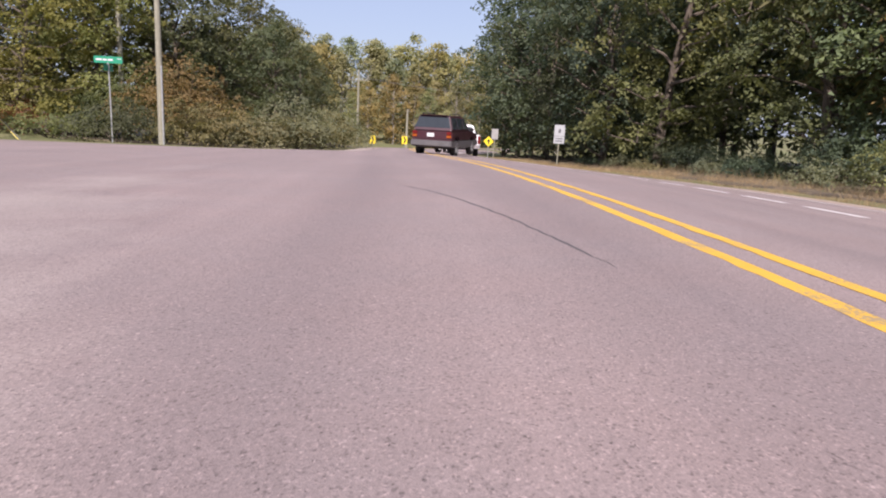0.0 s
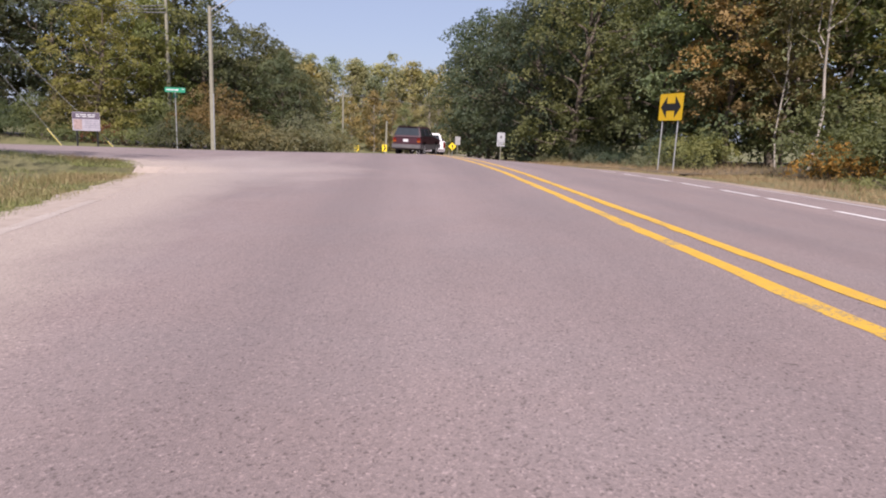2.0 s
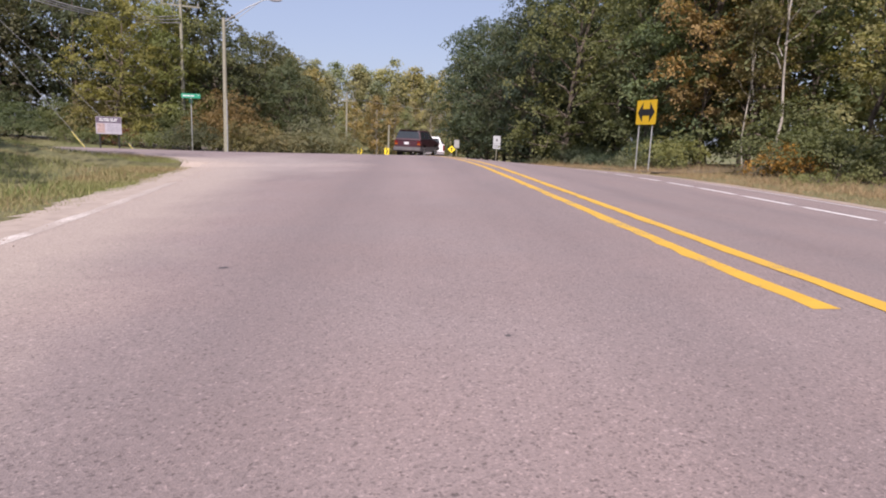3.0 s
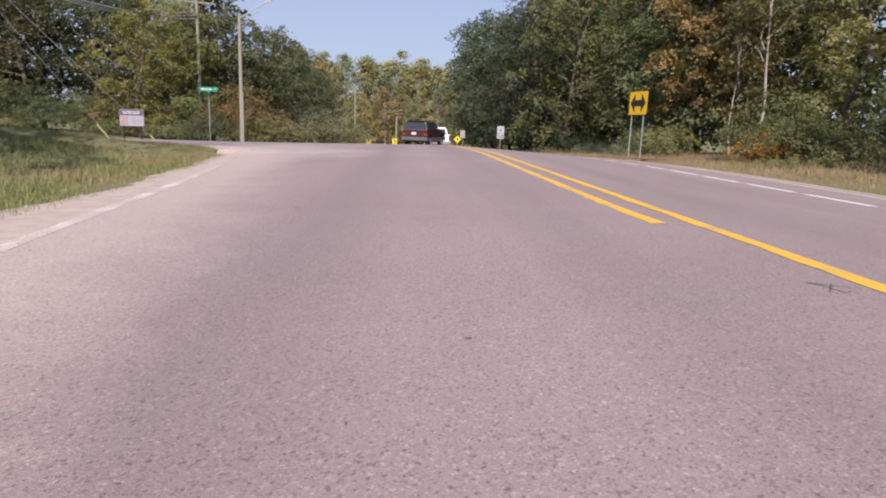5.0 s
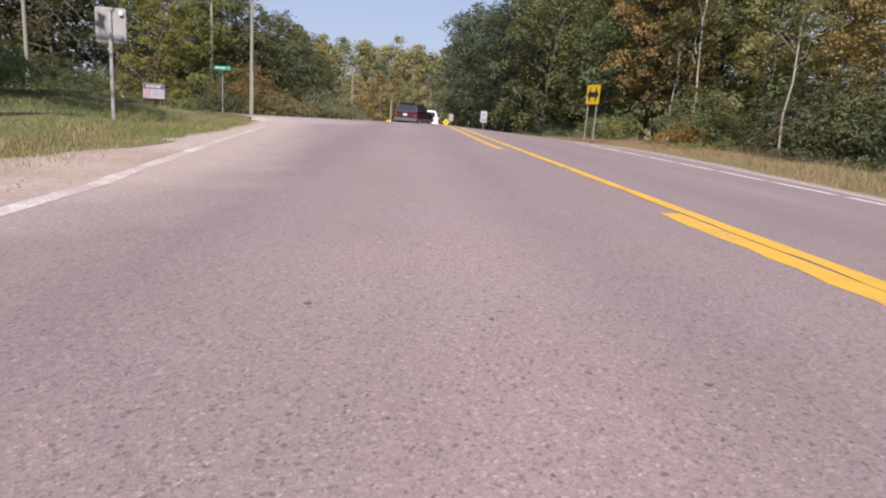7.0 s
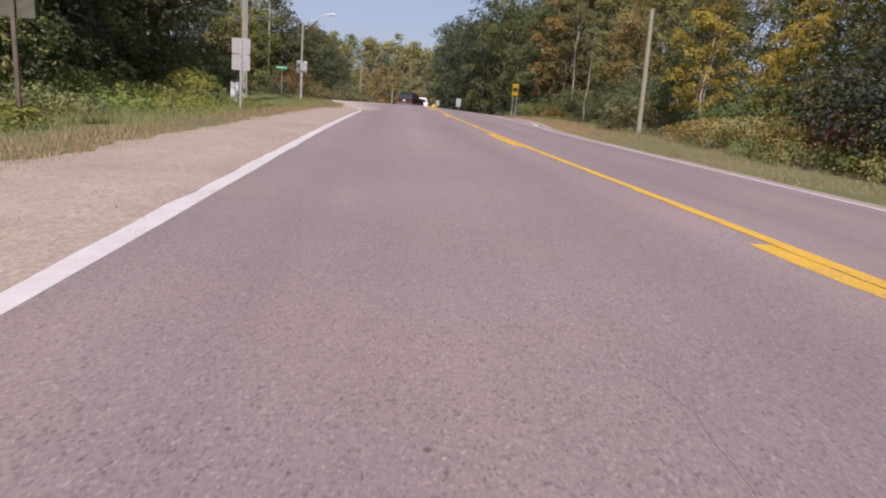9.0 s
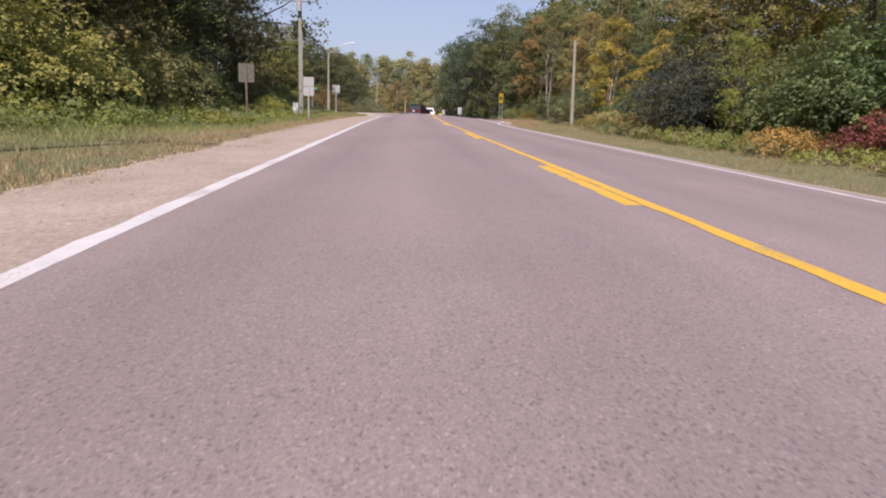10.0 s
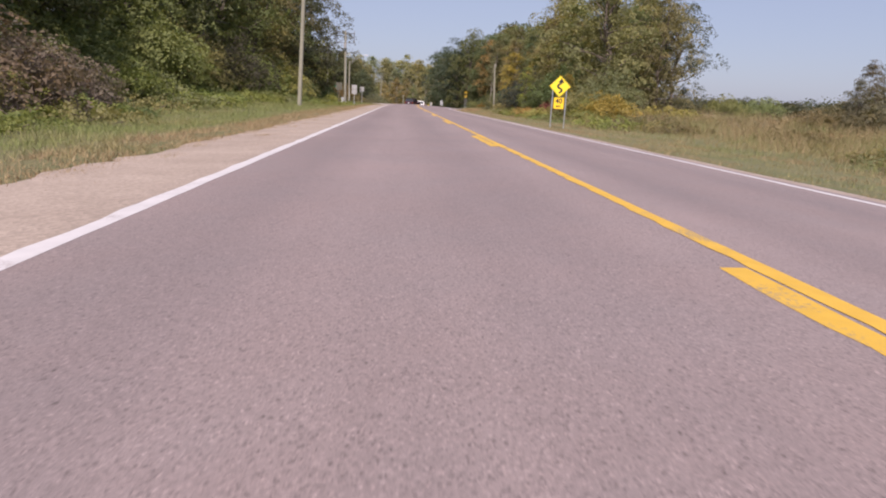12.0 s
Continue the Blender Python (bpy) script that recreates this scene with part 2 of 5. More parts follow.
def thing(name, at, turn, label, category, group="", kind=""):
    ob = new(name)
    ob.empty_display_size = 0.2
    ob.matrix_basis = Matrix.Translation(at) @ pose(0, 0, 0, 0, 0, turn)
    return tagged(ob, label, category, group, kind)


# ---- the lie of the land ----


def centre(y):
    """x of the yellow line along the road."""
    if y > 52:
        return -3.08 - 0.03 * (y - 52) + 0.012 * (y - 52) ** 2
    if y > 20:
        return -1.0 - 0.1 * (y - 20) + 0.0011 * (y - 20) ** 2
    if y > 0:
        return -0.0025 * y * y
    u = -15 - y
    return 0.0 if u < 0 else (0.03 * u * u / 40 if u < 20 else 0.03 * (u - 10))


def fall(y):
    """Height of the road's crown along its length."""
    if y < 0:
        return 0.0
    if y < 20:
        return -0.001 * y * y
    if y < 75:
        return -0.4 - 0.04 * (y - 20)
    return -2.6


def lerp(x, pts):
    return float(np.interp(x, [p[0] for p in pts], [p[1] for p in pts]))


LEFT_EDGE = [(-200, -3.6), (-18, -3.6), (-14, -3.85), (-11, -4.25), (-8.3, -4.58), (-6.2, -4.82), (-1.2, -5.55), (2, -6.2), (4.2, -7.4), (5.8, -9.8), (6.8, -14.0), (7.4, -20)]
RIGHT_EDGE = [(-200, 3.85), (-22, 3.85), (-14, 4.5), (-9, 5.4), (-3, 6.3), (8, 6.6), (18, 6.5), (28, 5.6), (40, 4.2), (200, 3.9)]


def left_edge(y):
    return lerp(y, LEFT_EDGE) if y < 7.4 else lerp(y, [(7.4, -20), (8.6, -38), (21, -38), (24, -24), (26, -15), (27.5, -8), (30, -5.0), (34, -4.0), (40, -3.8), (200, -3.8)])


def right_edge(y):
    return lerp(y, RIGHT_EDGE)


def ground_z(x, y):
    """Height of the ground, road surface included."""
    d = x - centre(y)
    z = fall(y)
    if d < 0:
        side = lerp(-d, [(0, 0), (3.7, -0.1), (5.3, -0.16), (8.5, -0.34), (14, -0.3), (30, 0.4), (60, 1.5), (400, 3)])
        bank = min(1.0, max(0.0, (-36 - y) / 14), max(0.0, (y + 74) / 12))   # the verge climbs towards the wood
        side += bank * (lerp(-d, [(0, 0), (3.7, -0.1), (5.2, -0.15), (6.5, -0.10), (8, -0.03), (11, 0.15), (14, 0.3), (30, 0.6), (60, 1.5), (400, 3)]) - side)
        if 2 < y < 30:
            side = max(side, -0.02 * -d) if -d < 9 else lerp(-d, [(9, -0.18), (30, -0.35), (60, 0.6), (400, 3)])
        if -13 < y < 9:   # the grass corner rises into a low mound
            up = min(1.0, max(0.0, (left_edge(y) - 0.9 - d) / 5.0))
            side += 0.42 * up * up * (3 - 2 * up) * min(1.0, (y + 13) / 6) * min(1.0, max(0.0, (d + 40) / 12))
    else:
        side = lerp(d, [(0, 0), (3.6, -0.19), (4.4, -0.24), (6.5, -0.36), (9, -0.3), (16, 0.1), (40, 0.6), (400, 1)])
        field = min(1.0, max(0.0, (-52 - y) / 18))   # the open field lies lower than the wood
        side += field * (lerp(d, [(0, 0), (3.6, -0.19), (4.4, -0.24), (6.5, -0.4), (9, -0.5), (16, -0.6), (40, -0.9), (400, -2)]) - side)
    return z + side


def strip(name, edges, ys, mat, lift, cols=1, skirt=0.0, ragged=0.0):
    """A sheet along the road between two offsets from its centre line, lying on the ground."""
    rng = random.Random(len(name) * 7 + 3)
    verts, faces, uvs = [], [], []
    for y in ys:
        a, b = edges(y)
        a, b = a + rng.uniform(-ragged, ragged), b + rng.uniform(-ragged, ragged) * 0.15
        row = [a + (b - a) * k / cols for k in range(cols + 1)]
        if a < 0 < b and cols > 4:   # a column along the crown
            h = cols // 2
            row = [a - a * k / h for k in range(h)] + [b * k / h for k in range(h + 1)]
        zs = [ground_z(centre(y) + d, y) + lift for d in row]
        if skirt:
            row, zs = [row[0] - 0.06] + row + [row[-1] + 0.06], [zs[0] - skirt] + zs + [zs[-1] - skirt]
        for d, z in zip(row, zs):
            verts.append((centre(y) + d, y, z))
            uvs.append((d, y))
    n = len(row)
    for r in range(len(ys) - 1):
        for k in range(n - 1):
            faces.append((r * n + k, r * n + k + 1, (r + 1) * n + k + 1, (r + 1) * n + k))
    me = mesh_from(name, verts, faces, mat, True)
    layer = me.uv_layers.new(name="uv")
    for loop in me.loops:
        layer.data[loop.index].uv = uvs[loop.vertex_index]
    if name == "road":
        rim = me.attributes.new("rim", 'FLOAT', 'POINT')
        rim.data.foreach_set("value", [d - left_edge(y) for d, y in uvs])
    return new(name, me)


def steps(a, b, s):
    n = max(1, round((b - a) / s))
    return [a + (b - a) * k / n for k in range(n + 1)]


# ---- ground, roads and markings ----
def build_ground():
    xs = [-900, -500, -300, -200, -140, -100, -80] + steps(-64, -24, 2) + steps(-23.5, -12, 0.5) + steps(-11.75, -3, 0.25) + steps(-2.5, 23.5, 0.5) + steps(24, 64, 2) + [80, 100, 140, 200, 300, 500, 900]
    ys = [-900, -500, -300, -220, -180, -150] + steps(-130, -17, 1.0) + steps(-16.5, 8, 0.5) + steps(9, 90, 1.0) + [100, 115, 135, 160, 200, 260, 360, 520, 900]
    verts, faces = [], []
    for y in ys:
        for x in xs:
            d = x - centre(min(max(y, -140), 66))
            yy = min(max(y, -140), 75)
            z = ground_z(x - centre(y) + centre(yy) if y != yy else x, yy)
            paved = left_edge(y) - (1.75 if y < -14 else 0.42) < d < right_edge(y) + 0.6
            verts.append((x, y, z - (0.045 if paved else 0.0) + 0.03 * noise.noise((x * 0.4, y * 0.4, 0)) * (0 if paved else 1)))
    n = len(xs)
    for r in range(len(ys) - 1):
        for k in range(n - 1):
            faces.append((r * n + k, r * n + k + 1, (r + 1) * n + k + 1, (r + 1) * n + k))
    ob = new("ground", mesh_from("ground", verts, faces, M_TURF, True))
    return tagged(ob, "rough verge turf of green and dry grass", "ground", kind="structure")


build_ground()
road = strip("road", lambda y: (left_edge(y) - lerp(y, [(-19, 0.0), (-15, 0.14), (6, 0.14), (7.4, 0.0)]), right_edge(y)), steps(-150, 0, 0.75) + steps(0.3, 9, 0.3) + steps(9.5, 20, 0.75) + steps(20.3, 31, 0.3) + steps(31.6, 84, 0.8), M_ASPHALT, 0.0, 24, 0.05, 0.02)
tagged(road, "sun-bleached grey-pink worn asphalt two-lane road with side-road mouth", "road", kind="structure")
gravel = strip("gravel_shoulder", lambda y: (left_edge(y) - lerp(y, [(-52, 1.42), (-34, 1.75)]) - 0.22 * noise.noise((y * 0.35, 5, 0)) - 0.1 * noise.noise((y * 1.3, 6, 0)) if y < -16 else left_edge(y) - lerp(y, [(-16, 1.7), (-12, 0.75), (-6, 0.5), (7, 0.5)]), left_edge(y) - lerp(y, [(-19, -0.03), (-17, 0.05)])), steps(-150, -12, 0.4), M_GRAVEL, 0.004, 5, 0.03, 0.13)
tagged(gravel, "pale tan crushed-gravel road shoulder with ragged grassy edge", "road shoulder", kind="structure")
corner = strip("gravel_corner", lambda y: (left_edge(y) - lerp(y, [(-12, 0.8), (-6, 0.5), (7, 0.5)]) - 0.25 * noise.noise((y * 0.9, 2, 0)), left_edge(y) - 0.07 + 0.03 * noise.noise((y * 1.1, 7, 0)) + 0.02 * noise.noise((y * 4.3, 8, 0))), steps(-12, 6.6, 0.12), M_DUST, 0.004, 4, 0.005, 0.06)
tagged(corner, "pale fine gravel dust along the corner's grass edge", "road shoulder", kind="structure")
gravel_r = strip("gravel_shoulder", lambda y: (right_edge(y) - 0.06, right_edge(y) + 0.45 + 0.12 * noise.noise((y * 0.5, 9, 0))), steps(-150, 80, 0.4), M_GRAVEL, -0.012, 2, 0.06, 0.06)
tagged(gravel_r, "narrow pale gravel strip beside the asphalt", "road shoulder", kind="structure")


def marking(name, offset, width, y0, y1, mat, label, wob=0.012, lift=0.0015, cols=1):
    f = offset if callable(offset) else (lambda y: offset)
    def edges(y):
        o = f(y) + wob * noise.noise((y * 0.8, 3, len(name)))
        return o - width / 2, o + width / 2
    ob = strip(name, edges, steps(y0, y1, 0.2), mat, lift, cols, 0, 0.014)
    return tagged(ob, label, "road marking", kind="structure")


def stripe_gap(y):
    return lerp(y, [(-100, 0.144), (-60, 0.140), (-40, 0.136), (-13, 0.136), (-8.5, 0.32), (60, 0.32)])


marking("yellow_line", 0.0, 0.12, -150, 70, M_YELLOW, "solid yellow painted centre line on asphalt", 0.008, 0.003, 2)
marking("yellow_line", lambda y: -stripe_gap(y), 0.115, -9.3, 70, M_YELLOW, "second solid yellow painted centre line on asphalt")
for y1 in (-15.4, -29.2, -39.25, -49.0, -60.5, -69.9, -79.9, -91.0, -101.4):
    tagged(marking("yellow_dash", lambda y: -stripe_gap(y), 0.135, y1 - 3.2, y1, M_YELLOW, "short yellow painted passing dash on asphalt"), group="yellow dashes")
marking("white_line", -3.5, 0.15, -150, -18, M_WHITE, "solid white painted edge line on asphalt")
marking("white_line", lambda y: lerp(y, [(-18, -3.5), (-15, -3.68)] + [(q, left_edge(q) + 0.01) for q in (-14, -12, -11, -9, -7, -5, -3, -1)]), 0.13, -18, -2.6, M_WHITE_OLD, "faded white edge line along gravel", 0.03, 0.0015)
marking("white_line", 3.55, 0.16, -150, -20, M_WHITE, "solid white painted edge line on asphalt")
marking("white_line", lambda y: lerp(y, [(-20, 3.55), (-14, 4.15), (-9, 5.1), (-3, 5.95), (8, 6.25), (18, 6.15), (28, 5.3), (40, 3.9), (70, 3.6)]), 0.14, -20, 70, M_WHITE, "solid white painted edge line on asphalt")
for k in range(26):
    y0 = -14.5 + 1.75 * k
    tagged(marking("white_dash", 4.0, 0.17, y0, y0 + (1.5 if y0 < 0 else 1.25), M_WHITE_NEW, "short white painted guide dash on asphalt", lift=0.003), group="white dashes")

M_LITTER = plain("leaf_litter", (0.085, 0.066, 0.045), 0.95, 0, 0.5, 2.5, 0.6)
for near, far, ya, yb in ((10.5, 30, -50, 13), (7.6, 28, 11, 66), (-12.5, -32, -86, -10), (-9.5, -40, 33, 76)):
    def floor_edges(y, near=near, far=far, ya=ya, yb=yb):
        w = (1 - abs((2 * y - ya - yb) / (yb - ya)) ** 4) ** 0.5
        out = near + (far - near) * w * (1 + 0.12 * noise.noise((y * 0.2, near, 0))) + 0.1
        return (near, out) if near > 0 else (out, near)
    tagged(strip("forest_floor", floor_edges, steps(ya + 0.2, yb - 0.2, 1.0), M_LITTER, 0.05, 16, 0.1, 0.4), "dark leaf litter under the trees", "ground", kind="structure")

# ---- plants ----


def leaf_cloud(rng, centres, radii, count, size, squash=0.8, clump=2.6, per=14, core=0.0):
    """Corners of single leaves, gathered in tilted sprays over the upper shells of lumps, and a tone for each spray.
    core: the share of leaves that hang inside the crown, in its shade."""
    centres, radii = np.array(centres), np.array(radii)
    sprays = max(8, count // per)
    pick = rng.choice(len(centres), sprays, p=radii ** 2 / (radii ** 2).sum())
    way = rng.normal(size=(sprays, 3))
    way /= np.linalg.norm(way, axis=1)[:, None]
    way[:, 2] = np.where(way[:, 2] < -0.25, -way[:, 2], way[:, 2])
    far = rng.uniform(0.68, 1.08, sprays) ** 0.5
    inside = rng.uniform(0, 1, sprays) < core
    far = np.where(inside, rng.uniform(0, 0.5, sprays), far)
    mid = centres[pick] + way * (radii[pick] * far)[:, None] * (1, 1, squash)
    middle = centres[:, :2].mean(0)
    mid[inside, :2] = middle + (mid[inside, :2] - middle) * 0.55
    face = way * 0.8 + rng.normal(scale=0.32, size=(sprays, 3)) + (0, 0, 0.55)
    face /= np.linalg.norm(face, axis=1)[:, None]
    wide = rng.uniform(0.6, 1.3, sprays) * size * clump
    lump_tone = rng.uniform(0, 1, len(centres))
    tone = np.clip(0.55 * lump_tone[pick] + 0.45 * rng.uniform(0, 1, sprays), 0, 1)
    own = rng.integers(0, sprays, count)
    off = rng.normal(scale=0.62, size=(count, 3)) * wide[own][:, None]
    flat = (off * face[own]).sum(1)
    off -= face[own] * (flat * 0.7)[:, None]
    drop = (off ** 2).sum(1) / wide[own] * 0.28
    at = mid[own] + off - np.stack([0 * drop, 0 * drop, drop], 1)
    up = face[own] + rng.normal(scale=0.36, size=(count, 3))
    up /= np.linalg.norm(up, axis=1)[:, None]
    side = np.cross(up, rng.normal(size=(count, 3)))
    side /= np.linalg.norm(side, axis=1)[:, None]
    along = np.cross(up, side)
    s = (size * rng.uniform(0.6, 1.4, count))[:, None]
    v = np.empty((count, 3, 3))
    v[:, 0] = at - along * s * 0.42 + side * s * 0.42
    v[:, 1] = at - along * s * 0.42 - side * s * 0.42
    v[:, 2] = at + along * s * 0.68 - up * s * 0.08
    return v.reshape(-1, 3), tone[own]


def make_brush(seed, height, spread, count):
    """A heap of thin dead twigs leaning every way, each a bent three-sided stick, with a few dry leaves."""
    rng = np.random.default_rng(seed)
    verts, faces = [], []
    for k in range(count):
        a, f = rng.uniform(0, 6.283), math.sqrt(rng.uniform(0, 1))
        top = height * (1 - f * f * 0.8)
        p = Vector((spread * f * math.cos(a), spread * f * math.sin(a), top * rng.uniform(0.05, 1.0)))
        way = Vector((rng.normal(), rng.normal(), rng.normal() * 0.6 + 0.25)).normalized()
        length, r = rng.uniform(0.3, 1.0), rng.uniform(0.004, 0.010)
        side = way.orthogonal().normalized() * r
        up = way.cross(side)
        sag = Vector((0, 0, -0.12 * length))
        o = len(verts)
        for q, w in ((p - way * length / 2 + sag, 1.0), (p, 0.8), (p + way * length / 2 + sag, 0.3)):
            q.z = max(q.z, 0.02)
            verts += [q + (side * math.cos(g) + up * math.sin(g)) * w for g in (0, 2.1, 4.2)]
        for b in (o, o + 3):
            faces += [(b, b + 1, b + 4, b + 3), (b + 1, b + 2, b + 5, b + 4), (b + 2, b, b + 3, b + 5)]
    root = new("brush_heap")
    tagged(root, "heap of tangled dead brown twigs at the wood's edge", "brush")
    twigs = new("twigs", mesh_from("twigs", verts, faces, M_TWIG))
    twigs.parent = root
    centres = [(spread * 0.6 * math.cos(2.4 * k), spread * 0.6 * math.sin(2.4 * k), height * 0.4) for k in range(6)]
    foliage("dry_leaves", leaf_cloud(rng, centres, [0.6] * 6, 900, 0.06, 0.9), root)
    return root


def foliage(name, cloud, root):
    """One mesh of leaves under a plant."""
    me = leaves_mesh(name, cloud[0], M_LEAF)
    att = me.attributes.new("spray", 'FLOAT', 'POINT')
    att.data.foreach_set("value", np.repeat(cloud[1], 3).astype(np.float32))
    ob = new(name, me)
    ob.parent = root
    return ob


def leaves_mesh(name, v, mat):
    n = len(v) // 3
    me = bpy.data.meshes.new(name)
    me.vertices.add(3 * n)
    me.vertices.foreach_set("co", v.astype(np.float32).ravel())
    me.loops.add(3 * n)
    me.loops.foreach_set("vertex_index", np.arange(3 * n, dtype=np.int32))
    me.polygons.add(n)
    me.polygons.foreach_set("loop_start", np.arange(0, 3 * n, 3, dtype=np.int32))
    me.update(calc_edges=True)
    me.materials.append(mat)
    return me


def limb(bm_list, a, b, r1, r2, bend, rng, n=7, pieces=3):
    """A bent tapering limb as a chain of rods; returns its points."""
    a, b = Vector(a), Vector(b)
    pts = [a + (b - a) * k / pieces + Vector(rng.normal(scale=bend, size=3).tolist()) * (0 if k in (0, pieces) else 1) for k in range(pieces + 1)]
    for k in range(pieces):
        bm_list.append(rod(pts[k], pts[k + 1], r1 + (r2 - r1) * k / pieces, r1 + (r2 - r1) * (k + 1) / pieces, n))
    return pts


def make_tree(name, seed, height, spread, base, lumps, leaves, size, bark, trunk_r, label, category="tree", lump=(0.20, 0.36), core=0.22):
    """A tree at the origin: trunk with limbs, and a crown of many single leaves."""
    rng = np.random.default_rng(seed)
    root = new(name)
    tagged(root, label, category)
    wood, centres, radii = [], [], []
    lean = rng.normal(scale=0.03 * height, size=2)
    limb(wood, (0, 0, -0.3), (lean[0], lean[1], height * 0.88), trunk_r, trunk_r * 0.2, 0.02 * height, rng, 9, 5)
    for k in range(lumps):
        f = (k + 0.5) / lumps
        z = height * (base + (0.97 - base) * f)
        reach = spread * (math.sin(math.pi * min(1, 0.18 + 0.80 * f)) ** 0.7) * rng.uniform(0.45, 1.0)
        a = 2.4 * k + rng.uniform(-0.5, 0.5)
        c = (lean[0] * z / height + reach * math.cos(a), lean[1] * z / height + reach * math.sin(a), z + rng.uniform(-0.04, 0.04) * height)
        centres.append(c)
        radii.append(spread * rng.uniform(*lump))
        if k % 2 == 0 and f < 0.85:
            limb(wood, (lean[0] * 0.6 * f, lean[1] * 0.6 * f, z * 0.78), c, trunk_r * 0.35, trunk_r * 0.08, 0.06 * spread, rng, 5, 3)
    part("trunk", join(*wood), bark, root)
    foliage("crown", leaf_cloud(rng, centres, radii, leaves, size, core=core), root)
    return root


def make_bush(name, seed, height, spread, lumps, leaves, size, label):
    rng = np.random.default_rng(seed)
    centres, radii = [], []
    for k in range(lumps):
        a, f = 2.4 * k, math.sqrt((k + 0.5) / lumps)
        r = height * rng.uniform(0.28, 0.45)
        centres.append((spread * f * math.cos(a), spread * f * math.sin(a), max(r * 0.6, height * (1 - f * f * 0.75) * rng.uniform(0.55, 0.95) - r * 0.5)))
        radii.append(r)
    root = new(name)
    tagged(root, label, "bush")
    twigs = []
    for k in range(5):
        limb(twigs, (0.1 * k - 0.2, 0, -0.1), centres[(k * 3) % lumps], 0.03, 0.01, 0.08, rng, 5, 2)
    part("stem", join(*twigs), M_BARK, root)
    foliage("foliage", leaf_cloud(rng, centres, radii, leaves, size, 0.9), root)
    return root


GREEN, DEEP, OLIVE, LIME = (0.078, 0.090, 0.042), (0.052, 0.063, 0.038), (0.102, 0.095, 0.046), (0.126, 0.142, 0.044)
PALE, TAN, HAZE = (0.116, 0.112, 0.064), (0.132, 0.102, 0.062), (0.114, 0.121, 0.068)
SUNNY, DUN, SHADY = (0.152, 0.143, 0.052), (0.128, 0.125, 0.058), (0.064, 0.061, 0.033)
RUST, TAWNY = (0.150, 0.118, 0.066), (0.158, 0.132, 0.064)
LUSH, MOSS = (0.092, 0.108, 0.042), (0.142, 0.134, 0.060)

PROTO = {
    "oak": [make_tree("broadleaf_tree", 11 + k, 12.5, 4.0, 0.06, 58, 17000, 0.135, M_BARK, 0.20, "leafy green broadleaf tree at the wood's edge") for k in range(3)],
    "mid": [make_tree("broadleaf_tree", 16 + k, 12.5, 4.0, 0.06, 58, 9200, 0.19, M_BARK, 0.20, "leafy green broadleaf tree down the road") for k in range(2)],
    "back": [make_tree("broadleaf_tree", 21 + k, 13.0, 4.2, 0.10, 40, 4400, 0.31, M_BARK, 0.20, "leafy green broadleaf tree inside the wood") for k in range(2)],
    "slim": [make_tree("slender_tree", 31 + k, 11.5, 2.4, 0.16, 40, 9600, 0.122, M_BARK, 0.11, "slender roadside tree with thinning foliage") for k in range(3)],
    "birch": [make_tree("pale_trunk_tree", 51 + k, 10.5, 1.5, 0.45, 20, 3000, 0.105, M_BIRCH, 0.06, "thin tree with pale bare trunk and sparse leaves") for k in range(2)],
    "far": [make_tree("distant_tree", 71 + k, 14, 2.7, 0.06, 60, 4200, 0.30, M_BIRCH, 0.2, "distant tree turning yellow-green, paled for haze") for k in range(3)],
    "bush": [make_bush("bush", 91 + k, 2.4, 1.6, 22, 4800, 0.085, "dense green roadside bush") for k in range(3)],
    "tall": [make_bush("tall_bush", 95 + k, 4.2, 1.9, 34, 10500, 0.09, "tall dense bush before the trees") for k in range(2)],
    "low": [make_bush("low_bush", 101 + k, 1.2, 1.2, 14, 2200, 0.07, "low leafy bush in the verge") for k in range(2)],
    "brush": [make_brush(121, 1.9, 1.5, 1500)],
    "weed": [make_bush("weed_patch", 111 + k, 0.6, 1.5, 30, 1500, 0.065, "patch of knee-high green weeds in the verge") for k in range(2)],
}
used = {}
for _group in PROTO.values():
    for _p in _group:
        used[_p.name] = False
PLANTS = random.Random(5)


def plant(kind, x, y, scale=1.0, col=GREEN, label="", k=None, vary=0.18, tall=1.0):
    """One plant of a kind at a place, copied from its model, with its own turn, size and leaf colour."""
    models = PROTO[kind]
    model = models[PLANTS.randrange(len(models)) if k is None else k % len(models)]
    s = scale * PLANTS.uniform(0.88, 1.12)
    m = Matrix.Translation((x, y, ground_z(x, min(y, 75)) - 0.05)) @ pose(0, 0, 0, 0, 0, PLANTS.uniform(0, 360))
    if not used[model.name]:
        used[model.name] = True
        ob = model
        ob.matrix_basis = m @ Matrix.Diagonal((s, s, s * tall, 1))
    else:
        ob = copy_thing(model, m)
        ob.scale = (s, s, s * tall)
    v = PLANTS.uniform(1 - vary, 1 + vary)
    h = PLANTS.uniform(-0.12, 0.12)
    tint = (col[0] * v * (1 + h), col[1] * v, col[2] * v * (1 - h), 1)
    for c in ob.children:
        c.color = tint
    if label:
        ob["label"] = label
    return ob


